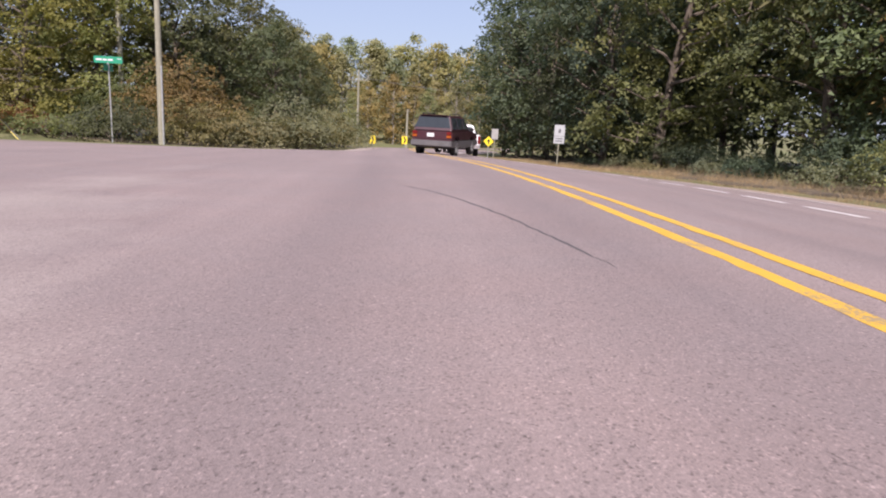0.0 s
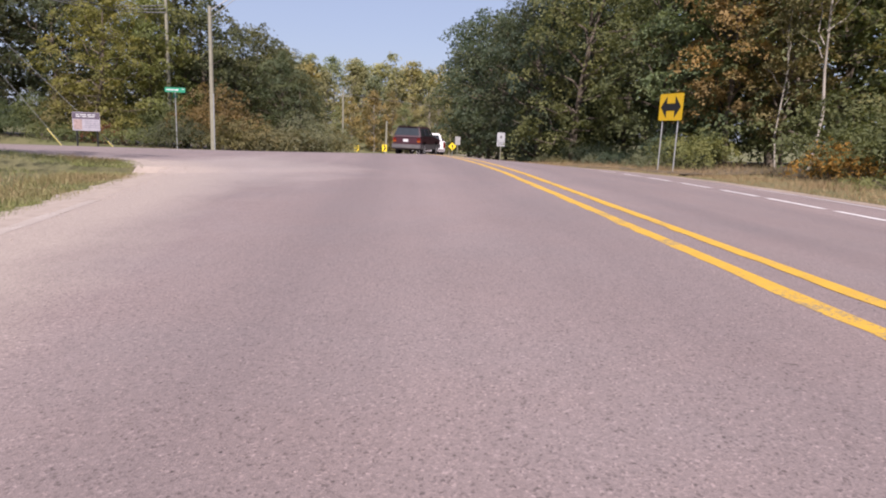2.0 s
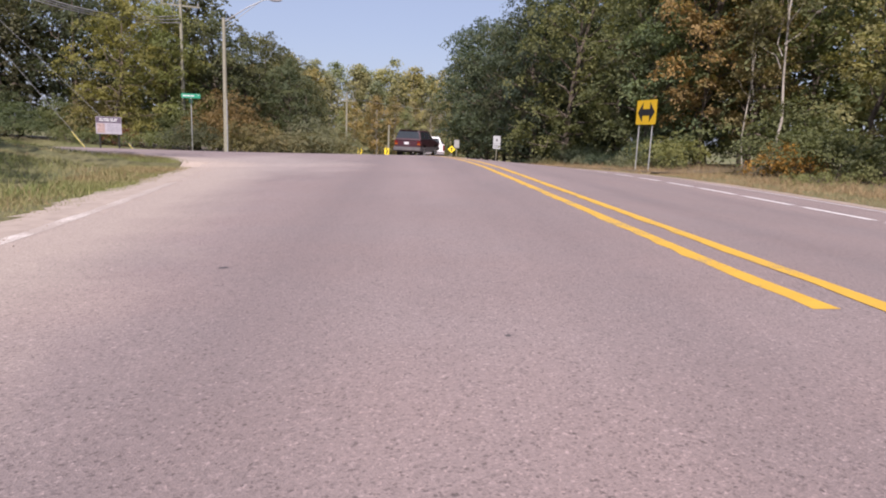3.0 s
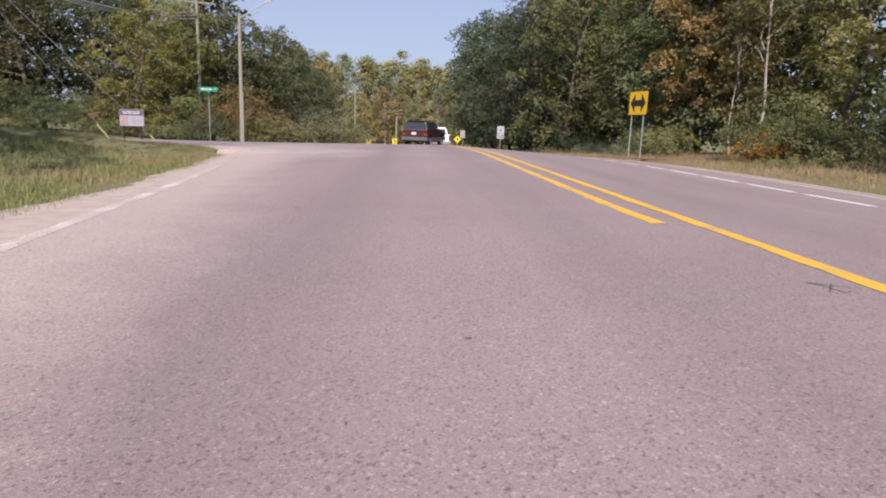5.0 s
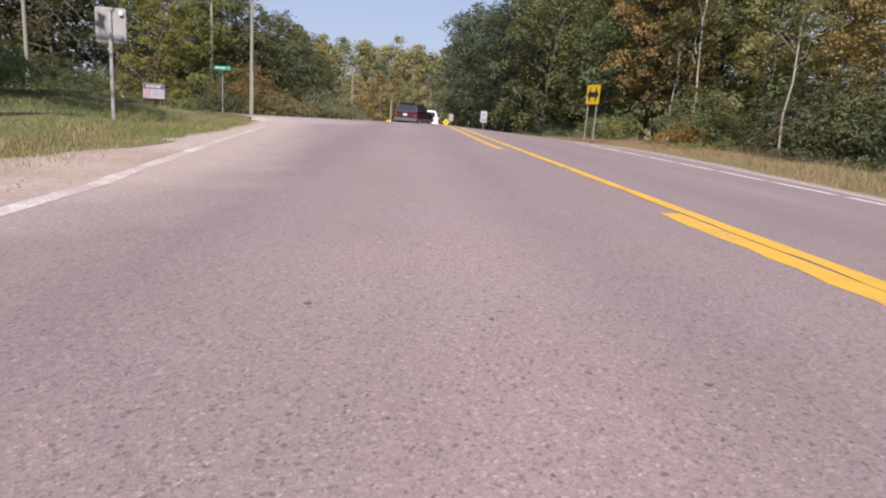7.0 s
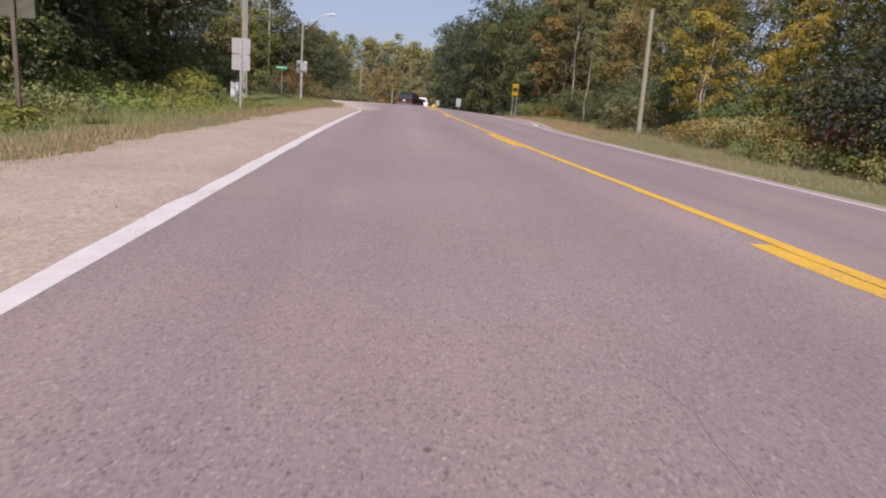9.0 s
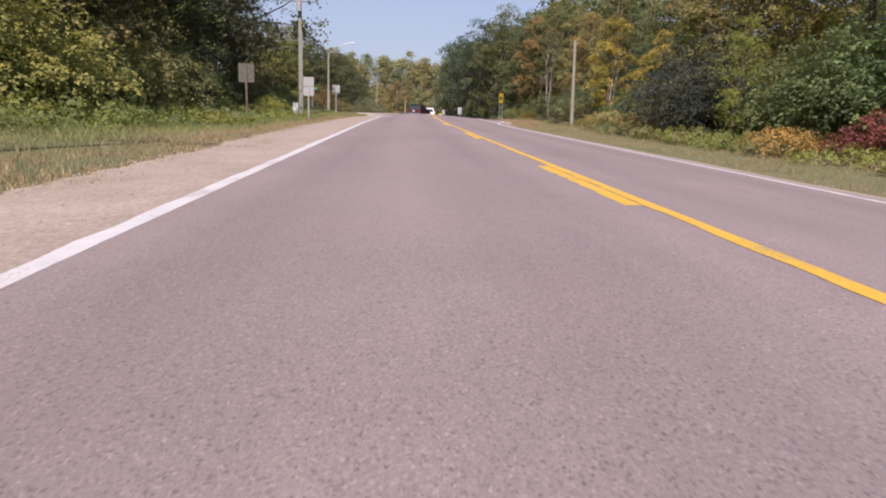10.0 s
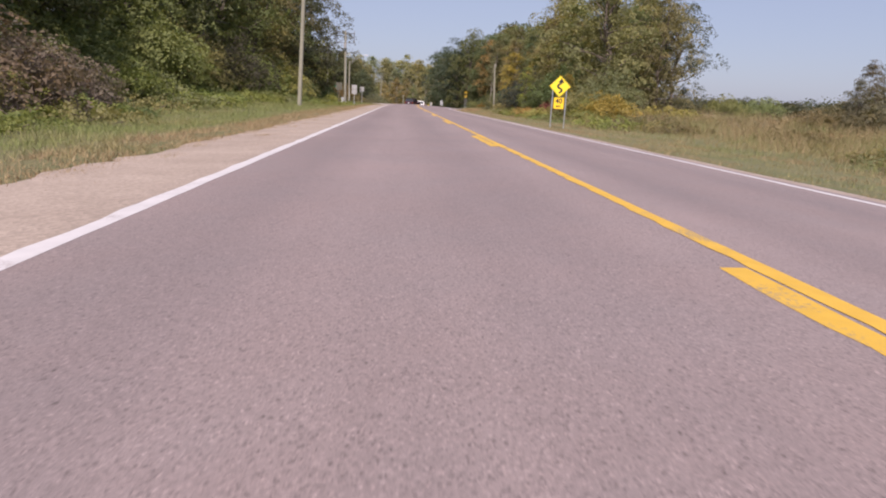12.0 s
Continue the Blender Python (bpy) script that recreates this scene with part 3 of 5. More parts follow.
def wood(kinds, a, b, rows, gap, row_gap, scale, cols, inward, jitter=0.9, group="", uneven=0.0, back=None):
    """Rows of trees along the line from a to b, further rows stepping inward."""
    a, b, w = Vector(a), Vector(b), Vector(inward)
    n = max(1, round((b - a).length / gap))
    for r in range(rows):
        for k in range(n):
            p = a + (b - a) * ((k + 0.5 * (r % 2) + 0.25) / n) + w * row_gap * r
            kind = back if back and r else PLANTS.choice(kinds)
            size = scale * (1 + 0.1 * r) * (1 + uneven * PLANTS.uniform(-1, 1))
            ob = plant(kind, p.x + PLANTS.uniform(-jitter, jitter), p.y + PLANTS.uniform(-jitter, jitter), size, PLANTS.choice(cols))
            if group:
                ob["group"] = group


# wood to the right of the road beyond the junction
wood(["oak"], (8.6, 30), (6.6, 44), 3, 4.6, 5.0, 1.0, [DEEP, DEEP, GREEN], (1, 0.15), 0.6, "right wood", 0.1, "back")
wood(["mid"], (6.8, 45), (4.8, 64), 3, 4.4, 5.0, 1.0, [DEEP, DEEP, GREEN], (1, 0.15), 0.5, "right wood", 0.06, "back")
wood(["oak"], (13.5, 15), (10.6, 26), 3, 4.5, 5.0, 0.95, [GREEN, GREEN, OLIVE], (1, 0.1), 0.9, "right wood", 0.12, "back")
wood(["slim"], (15.0, -10), (14.2, 12), 2, 3.9, 5.5, 0.9, [MOSS, RUST, DUN, GREEN, TAWNY], (1, 0.1), 0.9, "right wood", 0.15)
wood(["slim", "oak", "slim"], (14.8, -43.5), (15.5, -12), 2, 3.8, 4.8, 0.92, [MOSS, LUSH, DUN, SUNNY, GREEN, (0.142, 0.122, 0.064)], (1, 0.8), 0.9, "right wood", 0.15)
wood(["back"], (23.5, -29), (25, -8), 1, 5.0, 5.0, 0.85, [MOSS, TAWNY], (1, 0.1), 0.9, "right wood", 0.15)
# wood to the left of the road
wood(["oak"], (-16.3, -82), (-14.8, -22), 2, 5.0, 5.5, 1.05, [LUSH, LUSH, MOSS], (-1, 0), 0.9, "left wood", 0.15, "back")
wood(["oak", "slim"], (-16.5, -20), (-27, 18), 2, 4.8, 5.0, 0.95, [LUSH, MOSS], (-1, 0), 0.9, "left wood", 0.15, "back")
# wood beyond the side road, lower towards the main road
wood(["oak"], (-50, 36), (-23, 38.5), 2, 4.4, 5.0, 1.05, [SHADY, GREEN, SHADY, DEEP], (-0.1, 1), 0.9, "left wood", 0.12, "back")
wood(["oak"], (-22, 39), (-18, 40), 2, 3.0, 5.0, 0.98, [SHADY, (0.115, 0.105, 0.034)], (-0.2, 1), 0.5, "left wood", 0.06, "back")
for tx, ty, ts in ((-17.6, 43, 0.82), (-16.2, 46.5, 0.78), (-15.6, 50.5, 0.75), (-15.0, 55, 0.75), (-14.8, 59.5, 0.76), (-15.2, 64, 0.78), (-15.8, 69, 0.78), (-16.6, 74, 0.78), (-12.0, 44.5, 0.52), (-11.6, 49, 0.54), (-12.0, 54, 0.54), (-12.6, 60, 0.56), (-13.4, 66, 0.58)):
    plant("mid", tx, ty, ts * 1.16, (0.066, 0.070, 0.035), vary=0.1)["group"] = "left wood"
wood(["back"], (-22, 48), (-17, 76), 1, 4.5, 4.5, 0.66, [DEEP, GREEN], (-1, 0), 0.6, "left wood", 0.08)
# woods across the valley, distance haze put into their paler leaf colours
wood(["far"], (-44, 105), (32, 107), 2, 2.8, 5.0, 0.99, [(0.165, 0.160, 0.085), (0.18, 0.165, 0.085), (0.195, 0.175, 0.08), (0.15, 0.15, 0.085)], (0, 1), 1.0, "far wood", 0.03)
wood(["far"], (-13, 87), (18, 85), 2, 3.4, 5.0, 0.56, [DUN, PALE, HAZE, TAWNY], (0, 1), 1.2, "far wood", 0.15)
wood(["weed"], (34, 4), (150, -55), 2, 3.4, 6.0, 4.2, [DEEP, (0.066, 0.066, 0.045), SHADY], (0.5, 1), 1.0, "far wood", 0.2)
# undergrowth along the edges of the woods
wood(["bush", "low"], (12.0, -50), (11.7, -13), 2, 2.8, 2.2, 0.85, [MOSS, DUN, SUNNY, LIME, LUSH], (1, 0), 0.9, "undergrowth", 0.35)
wood(["bush", "low"], (11.8, -12), (11.5, 12), 2, 2.8, 2.2, 0.85, [OLIVE, GREEN, SHADY, GREEN], (1, 0), 0.9, "undergrowth", 0.35)
wood(["tall"], (13.6, -48), (13.4, -8), 1, 4.6, 2.2, 0.95, [OLIVE, DUN, MOSS, GREEN, LUSH], (1, 0), 0.9, "undergrowth", 0.25)
wood(["tall"], (13.4, -6), (13.2, 10), 1, 4.6, 2.2, 0.85, [OLIVE, GREEN, SHADY], (1, 0), 0.9, "undergrowth", 0.25)
# DEEP leaves here paint in the deep shade below the crowns
wood(["bush"], (11.0, 18), (7.6, 44), 1, 2.8, 2.0, 0.75, [DEEP], (1, 0.2), 0.7, "undergrowth", 0.3)
wood(["low"], (9.4, 15), (6.0, 38), 1, 3.4, 2.0, 0.6, [DEEP, PALE], (1, 0.2), 0.7, "undergrowth", 0.3)
wood(["bush", "low"], (-12.0, -82), (-11.4, -14), 2, 2.6, 2.0, 0.8, [LUSH, MOSS, LIME, LIME], (-1, 0), 0.9, "undergrowth", 0.35)
wood(["tall"], (-13.4, -82), (-12.8, -22), 1, 3.6, 2.2, 1.0, [LUSH, LUSH, MOSS, LIME], (-1, 0), 0.8, "undergrowth", 0.2)
wood(["bush", "low"], (-12, -12), (-24, 12), 2, 2.8, 2.2, 0.9, [LUSH, MOSS, LIME], (-1, 0), 0.8, "undergrowth", 0.35)
wood(["bush", "bush", "low"], (-46, 29.5), (-9.5, 31.5), 1, 2.4, 2.4, 0.95, [OLIVE, SHADY, GREEN, GREEN, DUN], (-0.1, 1), 1.0, "undergrowth", 0.35)
wood(["tall"], (-46, 33), (-12, 35.5), 1, 3.2, 2.4, 0.95, [SHADY, GREEN, GREEN, OLIVE, (0.125, 0.088, 0.04)], (-0.1, 1), 1.0, "undergrowth", 0.25)
wood(["bush"], (-8.5, 34), (-9.0, 52), 1, 2.8, 2.0, 1.0, [OLIVE, PALE], (-1, 0), 0.7, "undergrowth", 0.3)
wood(["weed"], (-9.4, -82), (-9.0, -16), 2, 2.1, 1.2, 1.05, [LIME, LUSH, MOSS, LIME], (-1, 0), 0.9, "weeds", 0.35)
wood(["weed"], (10.2, -60), (10.0, -16), 1, 2.4, 1.2, 1.0, [MOSS, LUSH, LUSH, LIME], (1, 0), 0.9, "weeds", 0.35)
wood(["weed"], (10.6, -14), (10.2, 10), 1, 2.6, 1.2, 0.9, [GREEN, OLIVE, SHADY], (1, 0), 0.9, "weeds", 0.35)
wood(["weed"], (-24, 1), (-10, 0), 1, 2.6, 4.0, 0.8, [OLIVE, PALE, GREEN], (0, -1), 1.0, "weeds", 0.35)
# plants that stand out
for sx, sy, ss in ((-11.7, 32.4, 1.15), (-10.4, 33.0, 1.05), (-9.3, 33.8, 0.9)):
    plant("bush", sx, sy, ss, (0.116, 0.106, 0.060), "dome-shaped sumac bush turning dull pink-brown")
plant("slim", 11.8, 17.5, 0.95, (0.165, 0.122, 0.058), "slender tree turning yellow-brown behind the arrow sign")
plant("slim", 13.2, 15.6, 0.9, (0.15, 0.125, 0.058), "slender tree turning yellow-brown behind the arrow sign")
plant("oak", -21.6, 33.4, 0.74, (0.158, 0.146, 0.046), "sunlit maple turning yellow-green beside the side road")
plant("oak", -19.6, 37.0, 0.78, (0.12, 0.122, 0.042), "sunlit green tree beside the utility pole")
plant("bush", 10.2, 8.2, 0.55, (0.215, 0.130, 0.036), "orange-yellow autumn bush before the trees")
plant("bush", 11.3, -41.2, 0.8, (0.125, 0.048, 0.045), "dark red autumn creeper at the wood's edge")
plant("low", 10.8, -40.6, 1.0, (0.120, 0.050, 0.045), "dark red autumn creeper at the wood's edge")
plant("bush", 11.3, -25.1, 0.72, (0.150, 0.062, 0.055), "dull red autumn shrub at the wood's edge", tall=1.15)
for bx, by, bs in ((10.2, -16.5, 1.0), (10.0, -18.8, 1.15), (9.9, -21.6, 1.25), (10.3, -23.6, 1.1)):
    plant("low", bx, by, bs, (0.172, 0.132, 0.052), "low bush with orange-yellow tips before the trees")
# leaf colour darkened to stand for the shade of the wood's hollow
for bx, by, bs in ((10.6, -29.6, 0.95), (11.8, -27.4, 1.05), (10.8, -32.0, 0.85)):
    plant("tall", bx, by, bs, (0.036, 0.037, 0.028), "dark blue-green tall shrub, the wood's shade put into its colour")
plant("slim", 9.7, -35.2, 0.42, (0.142, 0.160, 0.045), "young tree with bright lime-green leaves")
plant("tall", 11.6, -36.6, 0.85, GREEN)
for k in range(12):   # tall green weeds before the shaded shrubs
    plant("weed", 9.4 + 0.5 * math.sin(2.3 * k), -23.5 - 1.35 * k, 0.8, (LUSH, LIME, MOSS)[k % 3], "patch of tall green weeds with yellow tops", tall=1.5)["group"] = "weeds"
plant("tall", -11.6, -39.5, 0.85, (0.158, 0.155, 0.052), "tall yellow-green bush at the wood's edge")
# near-black leaf colour paints the shade at the left wood's edge
plant("tall", -11.8, -51.5, 1.0, (0.046, 0.043, 0.031), "tall dark bush, the wood's shade put into its leaf colour")
plant("low", 9.2, -39.3, 0.95, (0.205, 0.142, 0.055), "small orange autumn bush at the wood's edge")
plant("low", 9.5, -44.6, 0.9, (0.185, 0.165, 0.055), "small yellow-green bush at the wood's edge")
for tx, ty, ts in ((-14.6, -9.0, 1.3), (-15.2, -15.0, 1.3), (-15.4, -21.5, 1.25), (-15.6, -28.0, 1.2)):
    plant("oak", tx, ty, ts, SHADY, "tall dark green tree at the wood's end")["group"] = "left wood"
plant("oak", 24.5, -32.0, 0.84, (0.066, 0.066, 0.045), "dark grey-green tree at the corner of the wood")
plant("oak", 20.5, -38.0, 0.9, TAWNY, "tall tree turning tan at the corner of the wood")
for bx, by, bs in ((29.5, -32.0, 1.0), (31.6, -30.5, 0.9), (33.6, -31.5, 0.95)):
    plant("bush", bx, by, bs, (0.125, 0.13, 0.055), "yellow-green shrub at the field's far edge")
for bx, by, bs in ((-12.6, -3.6, 0.9), (-13.6, -1.2, 1.0), (-15.0, 0.4, 0.95), (-16.4, 2.2, 1.0), (-14.6, -4.6, 1.1)):
    plant("bush", bx, by, bs, LUSH, "green shrub before the dark trees")
plant("bush", 12.6, -51.8, 0.9, (0.205, 0.165, 0.05), "yellow autumn bush beside the warning sign")
plant("slim", 11.7, -43.4, 0.33, (0.205, 0.172, 0.055), "young tree with golden yellow leaves")
plant("slim", 11.5, -13.6, 0.58, (0.24, 0.195, 0.05), "young tree with golden yellow leaves")
plant("slim", 13.2, -18.6, 0.5, (0.225, 0.178, 0.045), "young tree with golden yellow leaves")
plant("slim", 12.4, -18.0, 0.42, (0.235, 0.185, 0.045), "young tree with golden yellow leaves")
plant("slim", 13.0, -22.5, 0.5, LIME, "young tree with bright green leaves")
plant("bush", -21.5, 33.0, 0.8, (0.128, 0.058, 0.032), "reddish autumn bush in the undergrowth")
plant("bush", 9.4, 15.6, 0.85, (0.12, 0.125, 0.05), "yellowish green bush behind the arrow sign")
for bx, by, bs in ((12.1, 14.2, 0.7), (12.0, 12.2, 1.0), (14.2, 4.5, 0.95), (12.0, -13.4, 0.95), (12.3, -13.0, 0.85), (10.6, 1.5, 0.8)):
    plant("birch", bx, by, bs, OLIVE)
for bx, by, bs in ((-11.5, -74.0, 1.15), (-11.7, -77.0, 1.25), (-12.4, -71.4, 1.15)):
    plant("bush", bx, by, bs, (0.118, 0.090, 0.064), "brown dead brush heap at the wood's edge")
for bx, by, bs in ((-11.2, -72.6, 1.0), (-11.0, -75.0, 1.0), (-11.1, -77.4, 1.1), (-12.0, -73.6, 1.2), (-12.0, -76.4, 1.25)):
    plant("brush", bx, by, bs, TAN)
for bx, by, bs in ((26.0, -57.0, 0.32), (27.6, -56.4, 0.37), (29.4, -58.0, 0.36), (31.0, -57.2, 0.34), (24.9, -58.0, 0.27), (28.5, -55.4, 0.34)):
    plant("slim", bx, by, bs, (0.100, 0.090, 0.066), "small thin tree in the open field")
for bx, by, bs in ((24.6, -57.6, 0.85), (26.2, -56.6, 1.15), (27.9, -57.6, 1.2), (29.6, -56.8, 1.25), (31.4, -57.6, 1.2), (22.8, -57.6, 0.6)):
    plant("bush", bx, by, bs, (0.115, 0.10, 0.06), "brownish thicket in the open field")
for bx, by, bs in ((11.2, -52.5, 0.9), (12.8, -51.2, 1.1), (14.6, -50.4, 1.0), (16.5, -51.0, 1.1), (18.6, -50.0, 1.0)):
    plant("low", bx, by, bs, SUNNY, "low yellow-green shrub where the wood meets the field")
FIELD = random.Random(31)
for k in range(60):   # clumps of coarse weeds over the field
    fx, fy = FIELD.uniform(12.0, 34), FIELD.uniform(-84, -46)
    plant("weed", fx, fy, FIELD.uniform(0.6, 1.15), FIELD.choice([(0.112, 0.095, 0.054), (0.105, 0.09, 0.05), OLIVE, TAN, DUN]), "clump of coarse brownish weeds in the field")["group"] = "weeds"
for g in PROTO.values():
    for p in g:
        if not used[p.name]:
            p.matrix_basis = Matrix.Translation((-60, 60, 0))

# ---- signs and poles ----


def ground_at(x, y):
    return (x, y, ground_z(x, y))


def poles_under(root, xs, top, r=0.03, mat=None):
    for x in xs:
        part("post", rod((x, 0.03, -0.4), (x, 0.03, top), r, r, 8), mat or M_STEEL, root)


def utility_pole(x, y, height, r, label, lean=(0, 0)):
    root = thing("utility_pole", ground_at(x, y), 0, label, "utility pole")
    part("pole", rod((0, 0, -0.5), (lean[0], lean[1], height), r, r * 0.72, 14), M_POLE, root, smooth=True)
    return root

# ---- lettering ----


def letters(text, size, at, mat, parent, name="lettering", bold=0.0):
    """Flat lettering in the xz plane, facing -y, its middle at a place."""
    cu = bpy.data.curves.new("text", 'FONT')
    cu.body, cu.size, cu.align_x, cu.align_y, cu.offset = text, size, 'CENTER', 'CENTER', bold
    tmp = bpy.data.objects.new("text", cu)
    me = bpy.data.meshes.new_from_object(tmp)
    bpy.data.objects.remove(tmp)
    me.transform(Matrix.Translation(at) @ pose(0, 0, 0, 90))
    me.materials.append(mat)
    ob = new(name, me)
    ob.parent = parent
    return ob


def bars(w, h, at, rows, mat, parent, name="print"):
    """Rows of plain bars in place of writing that cannot be read."""
    rng = random.Random(rows * 31 + int(w * 100))
    bits = []
    for k in range(rows):
        z = at[2] + h * (0.5 - (k + 0.5) / rows)
        x = -w / 2
        while x < w / 2 - 0.05 * w:
            l = min(w * rng.uniform(0.14, 0.34), w / 2 - x)
            bits.append(box(l, 0.002, h / rows * 0.5, (at[0] + x + l / 2, at[1], z)))
            x += l + w * 0.05
    return part(name, join(*bits), mat, parent)


def flat(points, thick, forward):
    bm = slab(points, thick)
    bmesh.ops.translate(bm, vec=(0, -forward, 0), verts=bm.verts)
    return bm


def double_arrow_sign(x, y):
    root = thing("double_arrow_sign", ground_at(x, y), -80, "yellow rectangular warning sign with black two-headed arrow on two steel posts", "road sign")
    w, h, z = 1.5, 0.98, 2.4
    part("panel", flat(rounded(w, h, 0.06, cz=z), 0.006, 0), M_SIGN_YELLOW, root)
    a, b, c = 0.64, 0.40, 0.13
    pts = [(-a, z), (-0.26, z + b), (-0.26, z + c), (0.26, z + c), (0.26, z + b), (a, z), (0.26, z - b), (0.26, z - c), (-0.26, z - c), (-0.26, z - b)]
    part("arrow", flat(pts, 0.002, 0.004), M_BLACK, root, "black two-headed arrow")
    poles_under(root, (-0.5, 0.5), z + h / 2 - 0.05, 0.026)


def winding_road_sign(x, y):
    root = thing("winding_road_sign", ground_at(x, y), -8, "yellow diamond winding-road warning sign with speed plaque on two posts", "road sign")
    g = root.location.z
    z, r = 1.66 - g, 0.52
    part("panel", flat([(0, z - r), (r, z), (0, z + r), (-r, z)], 0.006, 0), M_SIGN_LEMON, root, "lemon yellow diamond panel")
    rim = []
    for k in range(4):
        a, b = radians(90 * k), radians(90 * k + 90)
        q = 0.955
        p1, p2 = Vector((r * q * math.cos(a), -0.004, z + r * q * math.sin(a))), Vector((r * q * math.cos(b), -0.004, z + r * q * math.sin(b)))
        rim.append(rod(p1, p2, 0.006, 0.006, 4))
    part("border", join(*rim), M_BLACK, root)
    knots = [Vector((px * 0.0047, -0.004, z + pz_ * 0.0047)) for px, pz_ in ((-14, -80), (-6, -68), (16, -50), (17, -34), (-2, -20), (-22, -6), (-20, 10), (-2, 22), (11, 36), (11, 54))]
    pts = []
    for k in range(25):
        f = 1 + (len(knots) - 3) * k / 24.001
        i, u = int(f), f - int(f)
        p0_, p1_, p2_, p3_ = knots[i - 1:i + 3]
        pts.append(0.5 * (2 * p1_ + (p2_ - p0_) * u + (2 * p0_ - 5 * p1_ + 4 * p2_ - p3_) * u * u + (3 * p1_ - p0_ - 3 * p2_ + p3_) * u ** 3))
    bits = []
    for k in range(24):
        d = (pts[k + 1] - pts[k]).normalized()
        nrm = Vector((d.z, 0, -d.x)) * 0.045
        q = [pts[k] + nrm - d * 0.012, pts[k + 1] + nrm + d * 0.012, pts[k + 1] - nrm + d * 0.012, pts[k] - nrm - d * 0.012]
        bits.append(flat([(v.x, v.z) for v in q], 0.0015, 0.0045 + 0.0002 * (k % 2)))
    bits.append(flat([(-0.095, z + 0.175), (0.195, z + 0.165), (0.052, z + 0.40)], 0.0015, 0.0052))
    part("curved_arrow", join(*bits), M_BLACK, root, "black winding arrow")
    pz = 0.86 - g
    plaque = part("plaque", flat(rounded(0.48, 0.53, 0.03, cz=pz), 0.006, 0.012), M_SIGN_YELLOW, root, "yellow advisory speed plaque")
    letters("40", 0.34, (0, -0.016, pz + 0.09), M_BLACK, plaque, "numerals", 0.008)
    letters("MPH", 0.12, (0, -0.016, pz - 0.16), M_BLACK, plaque, "lettering", 0.004)
    poles_under(root, (-0.33, 0.33), z + 0.2, 0.03)


def sign_back(x, y, w, h, z0, turn, label, post_mat=None, panels=1, mat=None):
    """A sign seen from behind: bare metal panel, bolts and post; z0: the height of its lower edge."""
    root = thing("road_sign", ground_at(x, y), turn, label, "road sign")
    z0 -= root.location.z
    each = h / panels
    for k in range(panels):
        part("panel", flat(rounded(w, each - 0.02, 0.04, cz=z0 + each * (k + 0.5)), 0.005, 0), mat or M_ALU, root)
    part("bolt", join(*[rod((0, -0.012, z0 + h * f), (0, 0.0, z0 + h * f), 0.012, 0.012, 6) for f in (0.18, 0.82)]), M_STEEL, root)
    part("post", box(0.06, 0.04, z0 + h + 0.35, (0, -0.028, (z0 + h - 0.45) / 2), 0.004), post_mat or M_STEEL, root)
    return root


double_arrow_sign(7.7, 14.1)
winding_road_sign(7.08, -62.2)
sign_back(-7.65, -5.8, 0.57, 0.68, 1.33, 4, "grey metal back of a rectangular road sign on a steel post")
sign_back(-7.08, -21.4, 0.57, 1.0, 0.96, 3, "two stacked square signs seen from behind on a post", panels=2, mat=M_ALU)
# this panel's colour is darkened to stand for shade on its back
sign_back(-7.3, -33.0, 0.56, 0.68, 1.24, 2, "dull sign back with shade put into its colour, on a brown wooden post", M_BARK, mat=plain("shaded_sign_back", (0.082, 0.078, 0.058), 0.7, 0.0, 0.3, 9))
sticker = new("sticker", mesh_from("sticker", [(-7.48, -5.835, 1.86), (-7.4, -5.833, 1.86), (-7.4, -5.833, 1.96), (-7.48, -5.835, 1.96)], [(0, 1, 2, 3)], M_SIGN_WHITE))
tagged(sticker, "small white sticker on the sign's back", "sticker")


def street_name_sign(x, y):
    root = thing("street_name_sign", ground_at(x, y), 0, "green street name sign with second blade on a steel post", "street sign")
    g = root.location.z
    z = 2.38 - g
    blade = part("name_blade", flat(rounded(1.15, 0.27, 0.03, cz=z), 0.006, 0), M_SIGN_GREEN, root)
    bars(0.72, 0.15, (-0.13, -0.004, z), 1, M_SIGN_WHITE, blade)
    bars(0.16, 0.07, (0.45, -0.004, z + 0.05), 1, M_SIGN_WHITE, blade)
    low = box(0.006, 0.75, 0.26, (0, 0, z - 0.32))
    part("cross_blade", low, M_SIGN_GREEN, root, "second green blade across the first")
    part("bracket", box(0.06, 0.06, 0.1, (0, 0, z - 0.16), 0.01), M_STEEL, root)
    poles_under(root, (0,), z - 0.1, 0.032)


street_name_sign(-15.3, 29.0)


